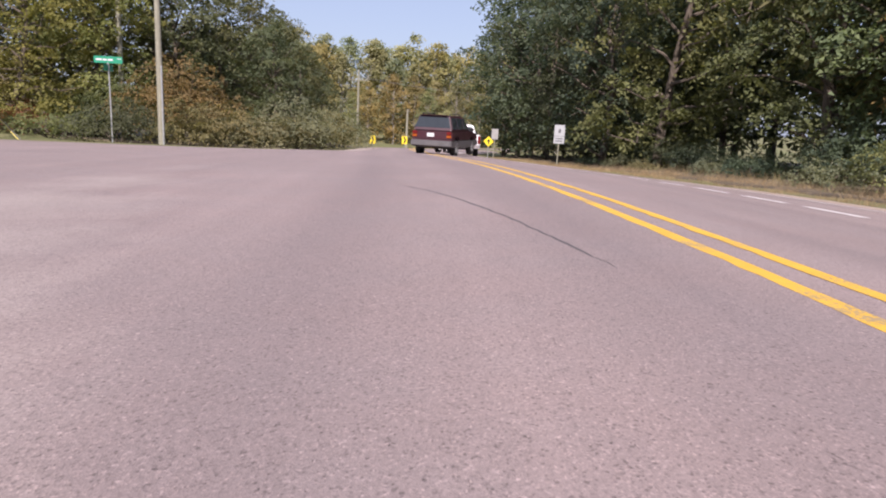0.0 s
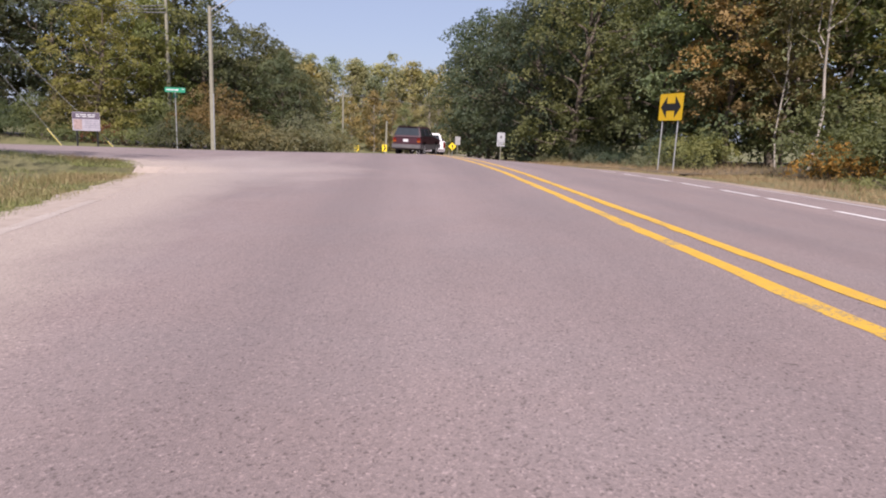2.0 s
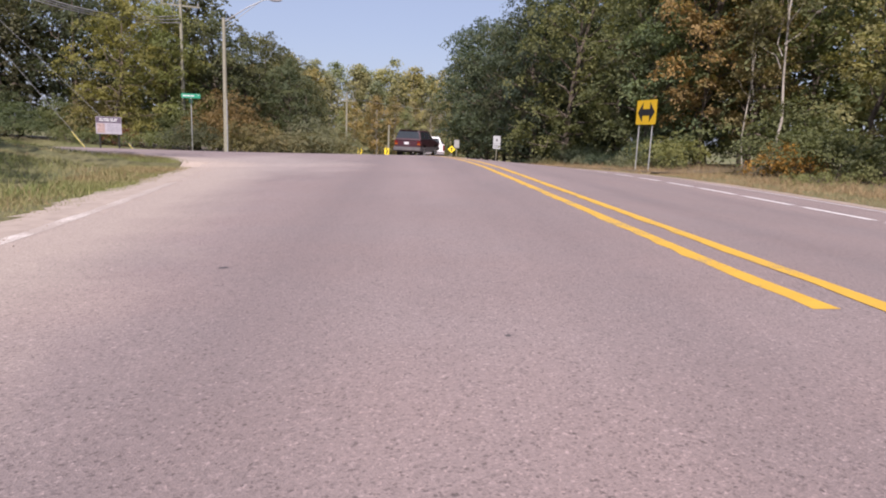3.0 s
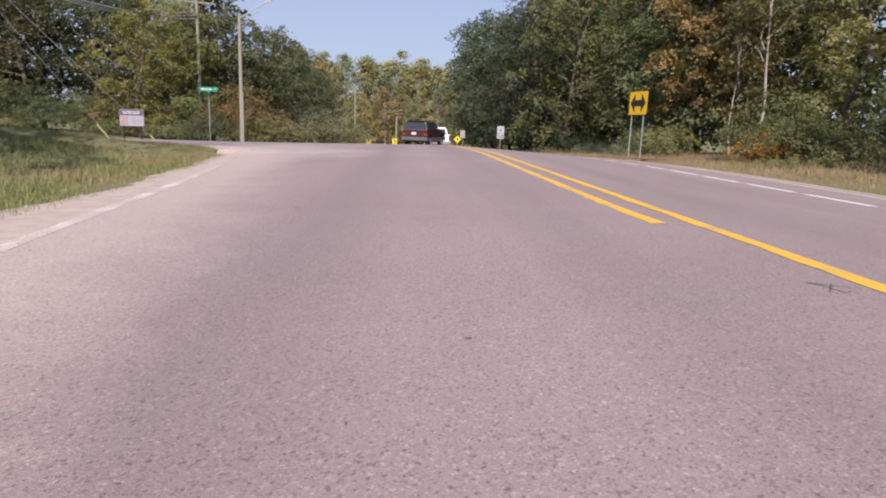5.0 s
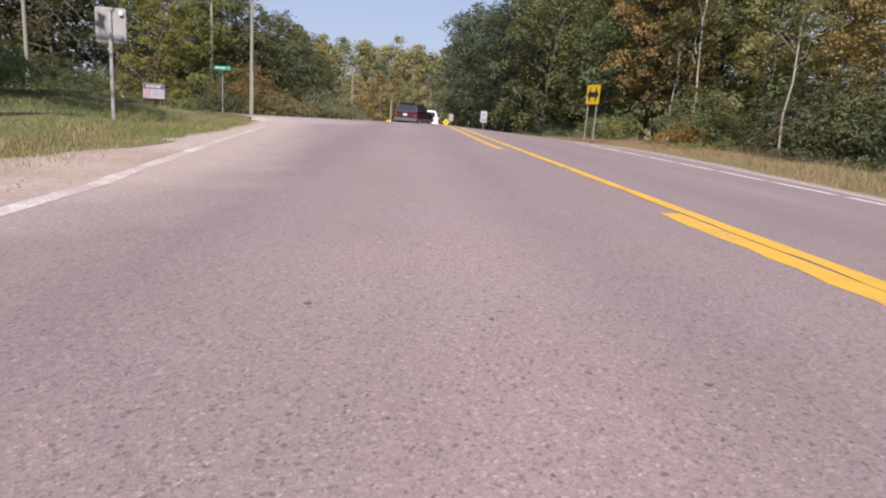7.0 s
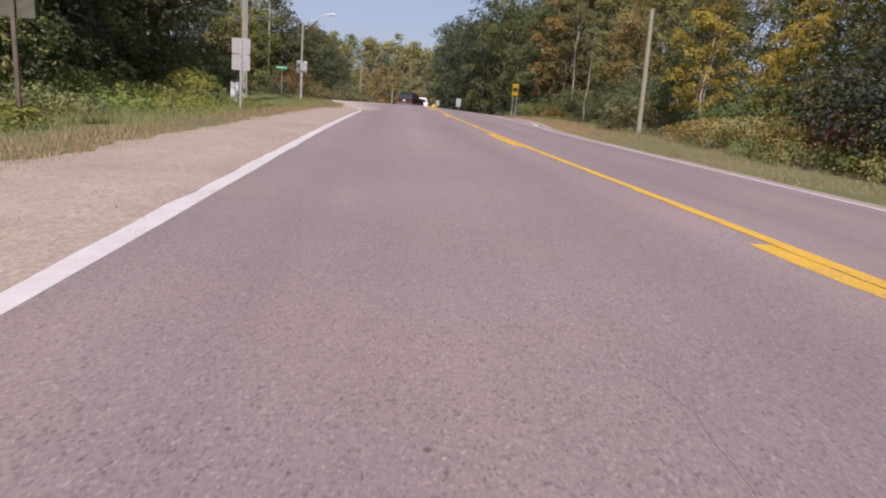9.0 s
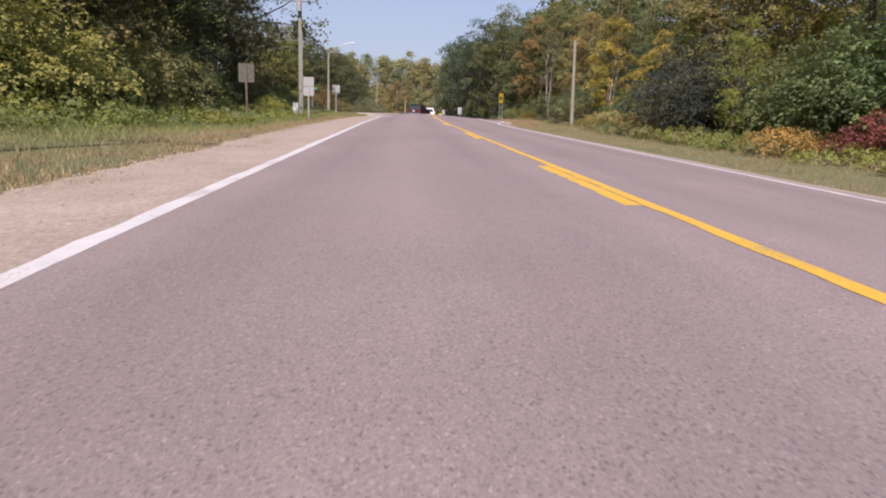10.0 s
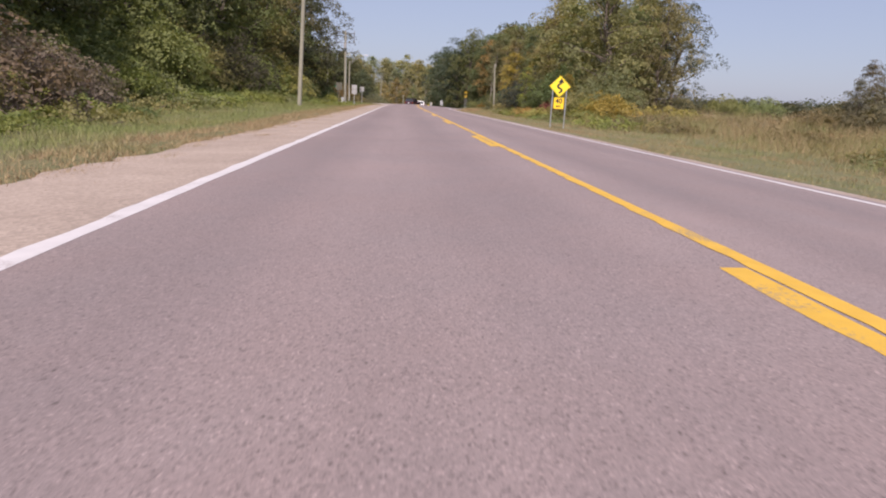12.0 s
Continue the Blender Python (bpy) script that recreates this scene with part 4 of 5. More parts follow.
def board_sign(x, y):
    root = thing("yard_board", ground_at(x, y), 6, "low white notice board with dark heading on two short legs", "sign board")
    g = root.location.z
    z = 0.4 - g
    part("panel", box(1.4, 0.04, 1.0, (0, 0, z), 0.01), plain("faded_board", (0.33, 0.31, 0.36), 0.6), root)
    part("picture", box(0.42, 0.004, 0.54, (-0.42, -0.025, z - 0.16)), plain("faded_print", (0.30, 0.22, 0.21), 0.6, 0, 0.4, 7), root, "faded reddish picture")
    part("heading", box(1.36, 0.004, 0.34, (0, -0.024, z + 0.31)), plain("board_heading", (0.09, 0.07, 0.10), 0.6), root, "dark purple heading band")
    bars(1.0, 0.2, (0, -0.028, z + 0.32), 2, M_SIGN_WHITE, root)
    bars(0.72, 0.46, (0.28, -0.024, z - 0.14), 4, plain("board_print", (0.24, 0.23, 0.27), 0.6), root)
    for sx in (-0.52, 0.52):
        part("leg", box(0.08, 0.08, z + 0.3, (sx, 0.05, (z - 0.3) / 2), 0.01), M_BLACK, root)


board_sign(-19.4, 27.0)


M_PRINT = plain("sign_grey_print", (0.12, 0.12, 0.13))
# sign white darkened, the trees' shade put into the colour
M_SIGN_SHADED = plain("shaded_sign_white", (0.36, 0.37, 0.39), 0.5, 0, 0.1, 6)


def regulatory_sign(x, y, w, h, z0, label, dark=True):
    root = thing("road_sign", ground_at(x, y), 0, label, "road sign")
    z0 -= root.location.z
    part("panel", flat(rounded(w, h, 0.03, cz=z0 + h / 2), 0.006, 0), M_SIGN_SHADED if dark else M_ALU, root)
    if dark:
        part("symbol", flat([(-w * 0.12, z0 + h * 0.58), (w * 0.1, z0 + h * 0.56), (w * 0.14, z0 + h * 0.74), (0, z0 + h * 0.8), (-w * 0.13, z0 + h * 0.72)], 0.002, 0.004), M_PRINT, root, "dark symbol")
        part("divider", box(w, 0.003, 0.02, (0, -0.003, z0 + h * 0.4)), M_PRINT, root)
        bars(w * 0.7, h * 0.26, (0, -0.004, z0 + h * 0.2), 2, M_PRINT, root)
    poles_under(root, (0,), z0 + h - 0.05, 0.03, M_POLE)


regulatory_sign(4.35, 33.0, 0.52, 0.9, -0.18, "white rectangular road sign with dark symbol before trees")
regulatory_sign(2.5, 45.0, 0.45, 0.7, -0.45, "small pale road sign beside the yellow diamond", False)


def diamond_sign(x, y):
    root = thing("diamond_sign", ground_at(x, y), 0, "small bright yellow diamond warning sign with black arrow", "road sign")
    z = -0.56 - root.location.z
    r = 0.33
    part("panel", flat([(0, z - r), (r, z), (0, z + r), (-r, z)], 0.006, 0), M_SIGN_LEMON, root)
    part("arrow", flat([(-0.03, z - 0.18), (0.05, z - 0.18), (0.05, z), (0.14, z), (0.0, z + 0.16), (-0.13, z), (-0.03, z)], 0.002, 0.004), M_BLACK, root)
    poles_under(root, (0,), z, 0.03)


def chevron_sign(x, y, z0):
    root = thing("chevron_sign", ground_at(x, y), 0, "yellow curve marker with black chevron on a post", "road sign")
    z = z0 + 0.45 - root.location.z
    part("panel", flat(rounded(0.62, 0.88, 0.03, cz=z), 0.006, 0), M_SIGN_LEMON, root)
    part("chevron", flat([(-0.16, z - 0.36), (0.02, z - 0.36), (0.22, z), (0.02, z + 0.36), (-0.16, z + 0.36), (0.04, z)], 0.002, 0.004), M_BLACK, root)
    poles_under(root, (0,), z, 0.03)
    root["group"] = "curve markers"


diamond_sign(1.95, 43.5)
chevron_sign(-8.1, 74.5, -2.4)
chevron_sign(-4.5, 74.8, -2.3)

# ---- poles and wires ----


def crossarm(root, z, width, insulators, turn=0, off=0.0, thick=0.1, mat=None):
    m = pose(0, 0, 0, 0, 0, turn)
    part("crossarm", box(width, thick, thick * 1.2, m @ Vector((off, 0, z)), 0.01, m), mat or M_POLE, root)
    for f in insulators:
        p = m @ Vector((off + f * width / 2, 0, z))
        part("insulator", join(rod(p + Vector((0, 0, 0.05)), p + Vector((0, 0, 0.16)), 0.02, 0.02, 6), rod(p + Vector((0, 0, 0.14)), p + Vector((0, 0, 0.27)), 0.055, 0.035, 8)), M_ALU, root)


p2 = utility_pole(-13.2, 28.9, 8.0, 0.14, "weathered grey wooden pole with a street lamp on a long arm")
part("conduit", rod((0.12, -0.12, -0.2), (0.12, -0.1, 3.2), 0.04, 0.04, 8), M_STEEL, p2)
arm = [(0, 0, 7.75), (1.4, 0, 8.65), (2.4, 0, 9.15), (2.8, 0, 9.2)]
part("lamp_arm", join(*[rod(arm[k], arm[k + 1], 0.035, 0.03, 8) for k in range(3)]), M_STEEL, p2, "thin grey bracket arm")
head = bmesh.new()
bmesh.ops.create_uvsphere(head, u_segments=12, v_segments=8, radius=0.5)
bmesh.ops.scale(head, vec=(0.8, 0.34, 0.22), verts=head.verts)
bmesh.ops.translate(head, vec=(3.1, 0, 9.18), verts=head.verts)
part("lamp_head", head, M_SIGN_WHITE, p2, "pale street lamp head", True)
part("lamp_brace", rod((0, 0, 7.35), (2.1, 0, 8.98), 0.02, 0.02, 6), M_STEEL, p2)
p1 = utility_pole(-18.3, 36.6, 11.0, 0.14, "weathered wooden utility pole with crossarm among the trees")
crossarm(p1, 10.2, 2.6, (-0.9, -0.35, 0.35, 0.9), 20)
M_ARM = plain("dark_weathered_steel", (0.13, 0.13, 0.135), 0.6)
p9 = utility_pole(-9.15, -12.5, 8.75, 0.15, "tall wooden power pole with two crossarms and cut-outs")
crossarm(p9, 8.45, 2.3, (-0.95, 0.95, 0.0), 0, 0, 0.06, M_ARM)
crossarm(p9, 7.35, 2.3, (-0.95, 0.95), 0, 0, 0.05, M_ARM)
for sx in (-1.05, 1.05):
    part("fuse_cutout", rod((sx, -0.08, 7.4), (sx, -0.08, 8.35), 0.05, 0.045, 8), M_ARM, p9)
    part("jumper_wire", rod((sx, -0.1, 8.3), (sx * 0.35, -0.1, 7.0), 0.012, 0.012, 5), M_WIRE, p9)
part("transformer", rod((0.0, -0.34, 6.7), (0.0, -0.34, 7.3), 0.17, 0.17, 14), M_ALU, p9, "small pale grey transformer can")
part("conduit", rod((0.13, -0.1, -0.2), (0.13, -0.1, 5.5), 0.035, 0.035, 8), M_STEEL, p9)
utility_pole(9.6, -12.0, 5.75, 0.13, "plain leaning wooden pole at the wood's edge", (-0.25, 0))
lp = utility_pole(-7.06, -54.2, 9.0, 0.135, "stout weathered wooden utility pole in the grass", (0.42, 0))
crossarm(lp, 8.6, 2.2, (-0.9, 0.0, 0.9), 0, 0.40)
fp = utility_pole(-10.4, 80.0, 8.8, 0.14, "distant wooden utility pole with crossarm before trees")
crossarm(fp, 7.6, 2.4, (-0.9, 0.9))
utility_pole(-4.4, 79.0, 4.6, 0.15, "short distant wooden pole by the bend")


def cable(name, a, b, sag, r, label):
    """A round cable hanging between two points, one continuous tube."""
    a, b = Vector(a), Vector(b)
    n, m = 16, 6
    side = (b - a).cross(Vector((0, 0, 1))).normalized()
    verts, faces = [], []
    for k in range(n + 1):
        f = k / n
        p = a + (b - a) * f - Vector((0, 0, sag * 4 * f * (1 - f)))
        for j in range(m):
            q = 2 * math.pi * j / m
            verts.append(p + side * (r * math.cos(q)) + Vector((0, 0, r * math.sin(q))))
    for k in range(n):
        for j in range(m):
            faces.append((k * m + j, k * m + (j + 1) % m, (k + 1) * m + (j + 1) % m, (k + 1) * m + j))
    ob = new(name, mesh_from(name, verts, faces, M_WIRE, True))
    return tagged(ob, label, "cable", "overhead cables")


p0 = utility_pole(-30, 31, 12.0, 0.16, "weathered wooden utility pole along the side road")
crossarm(p0, 11.2, 2.4, (-0.9, 0.0, 0.9), 70)
for k in range(3):
    cable("overhead_cable", (-18.3, 36.5 - 0.1 * k, 7.75 + 0.22 * k), (-30, 30.8 - 0.1 * k, 9.5 + 0.35 * k), 0.9 + 0.15 * k, 0.04, "dark sagging overhead cable from the utility pole")
for k in (-1, 1):
    cable("overhead_cable", (-18.3 + k * 0.9, 36.6, 9.4), (-30 + k * 0.6, 31 + k, 10.8), 0.5, 0.016, "dark sagging overhead cable from the utility pole")
for k in (-1, 1):
    cable("overhead_cable", (-9.15 + k * 1.05, -12.5, 8.3), (-6.65 + k * 0.95, -54.2, 8.45), 0.9, 0.007, "dark overhead power cable between roadside poles")
cable("overhead_cable", (-10.4, 80, 5.2), (20, 88, 4.4), 0.8, 0.02, "dark overhead cable across the far bend")
for top, gx in ((9.6, -18.2), (8.4, -21.0)):
    cable("guy_wire", (-30, 31, ground_z(-30, 31) + top), (gx, 27.6, ground_z(gx, 27.6)), 0.0, 0.014, "taut steel guy wire down to the verge")
cable("guy_wire", (-18.3, 36.6, ground_z(-18.3, 36.6) + 9.8), (-22.0, 35.2, ground_z(-22.0, 35.2)), 0.0, 0.014, "steep steel guy wire beside the utility pole")
for gx, run in ((-21.0, -0.97), (-18.2, -1.1)):
    g = thing("guy_guard", ground_at(gx, 27.58), 0, "pale yellow plastic guy-wire guard leaning in the verge", "wire guard", "guy guards")
    part("guard", rod((0, 0, -0.1), (run, 0.33, 0.9), 0.02, 0.02, 8), M_GUARD, g)


def pedestal(x, y):
    root = thing("utility_pedestal", ground_at(x, y), 5, "white metal utility pedestal beside the power pole", "utility box")
    part("cabinet", box(0.32, 0.25, 0.86, (0, 0, 0.40), 0.02), M_SIGN_WHITE, root)
    part("lid", box(0.36, 0.29, 0.06, (0, 0, 0.86), 0.015), M_SIGN_WHITE, root)
    part("latch", box(0.04, 0.02, 0.08, (0.1, -0.135, 0.5), 0.004), M_STEEL, root)


pedestal(-9.3, -13.5)
bag = bmesh.new()
bmesh.ops.create_icosphere(bag, subdivisions=2, radius=0.17)
for v in bag.verts:
    v.co *= 1 + 0.35 * noise.noise(v.co * 9)
    v.co.z *= 0.6
ob = part("litter_bag", bag, M_SIGN_WHITE)
ob.location = (-10.27, -27.7, ground_z(-10.27, -27.7) + 0.16)
tagged(ob, "crumpled white litter bag lying in the grass", "litter")

# ---- vehicles ----


def paint(name, col, rough=0.4):
    n = Nodes(name, rough)
    w = n.coords()
    n.colour(n.mix(n.ramp(n.noise(w, 3, 4), [(0.35, grey(0)), (0.75, grey(1))]), col, tuple(c * 0.8 + 0.01 for c in col)))
    n.b.inputs["Coat Weight"].default_value = 0.15
    n.b.inputs["Coat Roughness"].default_value = 0.12
    return n.mat


M_MAROON = paint("maroon_car_paint", (0.045, 0.010, 0.018))
M_CARWHITE = paint("white_car_paint", (0.78, 0.78, 0.80))
M_CLAD = plain("grey_plastic_cladding", (0.10, 0.095, 0.10), 0.55)
M_GLASS = plain("tinted_glass", (0.03, 0.036, 0.042), 0.06, 0, 0.1)
M_TYRE = plain("tyre_rubber", (0.022, 0.022, 0.023), 0.85)
M_RIM = plain("alloy_rim", (0.62, 0.62, 0.63), 0.3, 0.8, 0.1)
M_RED = plain("red_lens", (0.13, 0.010, 0.010), 0.2)
M_AMBER = plain("amber_lens", (0.30, 0.07, 0.012), 0.2)
M_CHROME = plain("chrome", (0.75, 0.75, 0.76), 0.15, 1.0, 0.05)


def side_shape(outline, half, bevel=0.03):
    """A solid from a side outline (along y, up z), across the car's width."""
    bm = bmesh.new()
    a = [bm.verts.new((-half, y, z)) for y, z in outline]
    b = [bm.verts.new((half, y, z)) for y, z in outline]
    bm.faces.new(a)
    bm.faces.new(list(reversed(b)))
    n = len(a)
    caps = []
    for k in range(n):
        bm.faces.new((a[k], b[k], b[(k + 1) % n], a[(k + 1) % n]))
    bmesh.ops.recalc_face_normals(bm, faces=bm.faces)
    if bevel:
        rim = [e for e in bm.edges if all(abs(abs(v.co.x) - half) < 1e-5 for v in e.verts) and e.verts[0].co.x * e.verts[1].co.x > 0]
        bmesh.ops.bevel(bm, geom=rim, offset=bevel, segments=2, affect='EDGES')
    return bm


def arch(y, r, z, steps_n=9, up=True):
    """Points over a wheel from front to rear along a lower edge."""
    out = []
    a0 = math.asin(max(-1, min(1, z / r)))
    for k in range(steps_n + 1):
        a = a0 + (math.pi - 2 * a0) * k / steps_n
        out.append((y + r * math.cos(a), r * math.sin(a)))
    return out


def hull8(base, top):
    """A block from four base and four top corners."""
    bm = bmesh.new()
    v = [bm.verts.new(p) for p in base + top]
    for f in ((0, 1, 2, 3), (7, 6, 5, 4), (0, 4, 5, 1), (1, 5, 6, 2), (2, 6, 7, 3), (3, 7, 4, 0)):
        bm.faces.new([v[k] for k in f])
    bmesh.ops.recalc_face_normals(bm, faces=bm.faces)
    bmesh.ops.bevel(bm, geom=bm.edges[:], offset=0.05, segments=2, affect='EDGES')
    return bm


def pane(corners, out, thick=0.008):
    """A thin window pane from four corners, standing a little proud."""
    c = [Vector(p) for p in corners]
    nrm = (c[1] - c[0]).cross(c[3] - c[0]).normalized()
    if nrm.dot(Vector(out)) < 0:
        nrm = -nrm
    bm = bmesh.new()
    lo = [bm.verts.new(p - nrm * thick) for p in c]
    hi = [bm.verts.new(p + nrm * 0.006) for p in c]
    bm.faces.new(lo)
    bm.faces.new(hi)
    for k in range(4):
        bm.faces.new((lo[k], lo[(k + 1) % 4], hi[(k + 1) % 4], hi[k]))
    return bm


def wheel(root, x, y, r, width, out):
    tyre = bmesh.new()
    bmesh.ops.create_cone(tyre, cap_ends=True, segments=28, radius1=r, radius2=r, depth=width)
    bmesh.ops.bevel(tyre, geom=[e for e in tyre.edges if len(e.link_faces) == 2 and any(len(f.verts) > 4 for f in e.link_faces)], offset=0.035, segments=2, affect='EDGES')
    m = Matrix.Translation((x, y, r)) @ pose(0, 0, 0, 0, 90)
    bmesh.ops.transform(tyre, matrix=m, verts=tyre.verts)
    w = part("wheel", rod((x - 0.03, y, r), (x + 0.03, y, r), r * 0.5, r * 0.5, 16), M_CLAD, root)
    part("tyre", tyre, M_TYRE, w, "black rubber tyre")
    face = x + out * (width / 2 + 0.004)
    bits = [rod((face - out * 0.02, y, r), (face + out * 0.012, y, r), r * 0.17, r * 0.14, 12)]
    ring = bmesh.new()
    bmesh.ops.create_cone(ring, cap_ends=False, segments=28, radius1=r * 0.62, radius2=r * 0.62, depth=0.05)
    bmesh.ops.transform(ring, matrix=Matrix.Translation((face - out * 0.014, y, r)) @ pose(0, 0, 0, 0, 90), verts=ring.verts)
    bits.append(ring)
    for k in range(5):
        a = 2 * math.pi * k / 5 + 0.3
        p = Vector((face, y + 0.36 * r * math.cos(a), r + 0.36 * r * math.sin(a)))
        bits.append(box(0.02, r * 0.52, r * 0.24, p, 0.004, Matrix.Rotation(a, 4, 'X')))
    part("rim", join(*bits), M_RIM, w, "five-spoke bright alloy rim")


def mid(a, b, f):
    return tuple(a[k] + (b[k] - a[k]) * f for k in range(3))


def side_windows(root, sx, base_z, top_z, hb, ht, spans):
    """Panes on a leaning cabin side; spans: lower y0, y1 and upper y0, y1."""
    for lo0, lo1, up0, up1 in spans:
        def at(y, f):
            return (sx * (hb + (ht - hb) * f), y, base_z + (top_z - base_z) * f)
        part("side_window", pane([at(lo0, 0.14), at(lo1, 0.14), at(up1, 0.86), at(up0, 0.86)], (sx, 0, 0)), M_GLASS, root, "tinted side window")


def suv(x, y, turn):
    root = thing("suv", ground_at(x, y), turn, "dark maroon boxy five-door SUV with grey lower cladding", "car")
    H = 0.87
    ra, fa, r = -1.36, 1.33, 0.44
    low = [(2.26, 0.46), (2.26, 0.68), (-2.24, 0.68), (-2.26, 0.42)] + list(reversed(arch(ra, r, 0.36))) + [(0, 0.36)] + list(reversed(arch(fa, r, 0.36)))
    part("cladding", side_shape(low, H + 0.012, 0.02), M_CLAD, root, "grey plastic lower cladding")
    def over(c):
        return [(c - 0.40, 0.66), (c - 0.30, 0.75), (c - 0.12, 0.82), (c + 0.12, 0.82), (c + 0.30, 0.75), (c + 0.40, 0.66)]
    top = [(-2.22, 0.66), (-2.20, 1.06), (0.92, 1.10), (1.4, 1.06), (2.12, 0.97), (2.2, 0.9), (2.22, 0.66)]
    part("body", side_shape([(-2.22, 0.66)] + top[1:] + list(reversed(over(fa))) + list(reversed(over(ra))), H, 0.05), M_MAROON, root, "glossy maroon body shell")
    base = [(-0.84, -2.17, 1.05), (0.84, -2.17, 1.05), (0.84, 0.95, 1.09), (-0.84, 0.95, 1.09)]
    roof = [(-0.66, -1.95, 1.70), (0.66, -1.95, 1.70), (0.66, 0.12, 1.72), (-0.66, 0.12, 1.72)]
    part("cabin", hull8(base, roof), M_MAROON, root)
    for sx in (-1, 1):
        side_windows(root, sx, 1.07, 1.71, 0.845, 0.665, [(-1.92, -1.12, -1.80, -1.12), (-1.02, -0.20, -1.02, -0.20), (-0.10, 0.74, -0.10, 0.15)])
        part("door_seam", box(0.004, 0.012, 0.60, (sx * (H + 0.001), -0.15, 0.86)), M_BLACK, root)
        part("door_seam", box(0.004, 0.012, 0.60, (sx * (H + 0.001), -1.07, 0.90)), M_BLACK, root)
        part("door_handle", box(0.03, 0.16, 0.035, (sx * (H + 0.01), -0.30, 0.99), 0.008), M_BLACK, root)
        part("mirror", box(0.20, 0.10, 0.14, (sx * 0.96, 0.72, 1.16), 0.03), M_BLACK, root, "black door mirror")
        part("tail_light", box(0.20, 0.06, 0.13, (sx * 0.74, -2.215, 0.98), 0.015), M_RED, root, "red tail light")
        part("indicator", box(0.20, 0.062, 0.11, (sx * 0.74, -2.215, 0.85), 0.015), M_AMBER, root, "amber rear indicator")
        part("headlight", box(0.30, 0.05, 0.16, (sx * 0.62, 2.19, 0.80), 0.02), M_GLASS, root)
        part("front_indicator", box(0.10, 0.12, 0.16, (sx * 0.82, 2.16, 0.80), 0.015), M_AMBER, root, "amber corner indicator")
        part("roof_rail", join(rod((sx * 0.58, -1.75, 1.775), (sx * 0.58, 0.0, 1.785), 0.018, 0.018, 6), *[box(0.03, 0.06, 0.07, (sx * 0.58, q, 1.745), 0.006) for q in (-1.7, -0.85, -0.05)]), M_BLACK, root)
        part("exhaust", rod((sx * 0.4, -2.1, 0.33), (sx * 0.4, -2.3, 0.33), 0.03, 0.03, 8), M_STEEL, root) if sx > 0 else None
    part("rear_window", pane([mid(base[0], roof[0], 0.2)[:1] + (-2.12, 1.20), (0.76, -2.12, 1.20), (0.64, -1.985, 1.62), (-0.64, -1.985, 1.62)], (0, -1, 0.3)), M_GLASS, root, "tinted rear window")
    part("windscreen", pane([(-0.74, 0.90, 1.14), (0.74, 0.90, 1.14), (0.62, 0.20, 1.66), (-0.62, 0.20, 1.66)], (0, 1, 0.6)), M_GLASS, root, "raked tinted windscreen")
    part("tailgate_seam", box(1.42, 0.004, 0.012, (0, -2.222, 0.74)), M_BLACK, root)
    part("rear_bumper", box(1.76, 0.16, 0.24, (0, -2.27, 0.55), 0.04), M_CLAD, root, "grey rear bumper")
    part("front_bumper", box(1.76, 0.16, 0.24, (0, 2.27, 0.55), 0.04), M_CLAD, root)
    part("grille", box(0.85, 0.03, 0.16, (0, 2.215, 0.82), 0.01), M_BLACK, root)
    part("number_plate", box(0.31, 0.012, 0.155, (-0.05, -2.235, 0.90), 0.004), M_SIGN_WHITE, root, "plain white plate")
    part("spoiler", box(1.2, 0.16, 0.03, (0, -1.99, 1.71), 0.01), M_MAROON, root)
    part("underbody", box(1.3, 3.6, 0.16, (0, 0, 0.40), 0.03), M_BLACK, root)
    part("axle", rod((-0.7, ra, 0.36), (0.7, ra, 0.36), 0.06, 0.06, 8), M_BLACK, root)
    for sx in (-1, 1):
        for q in (ra, fa):
            wheel(root, sx * 0.76, q, 0.365, 0.22, sx)
    return root


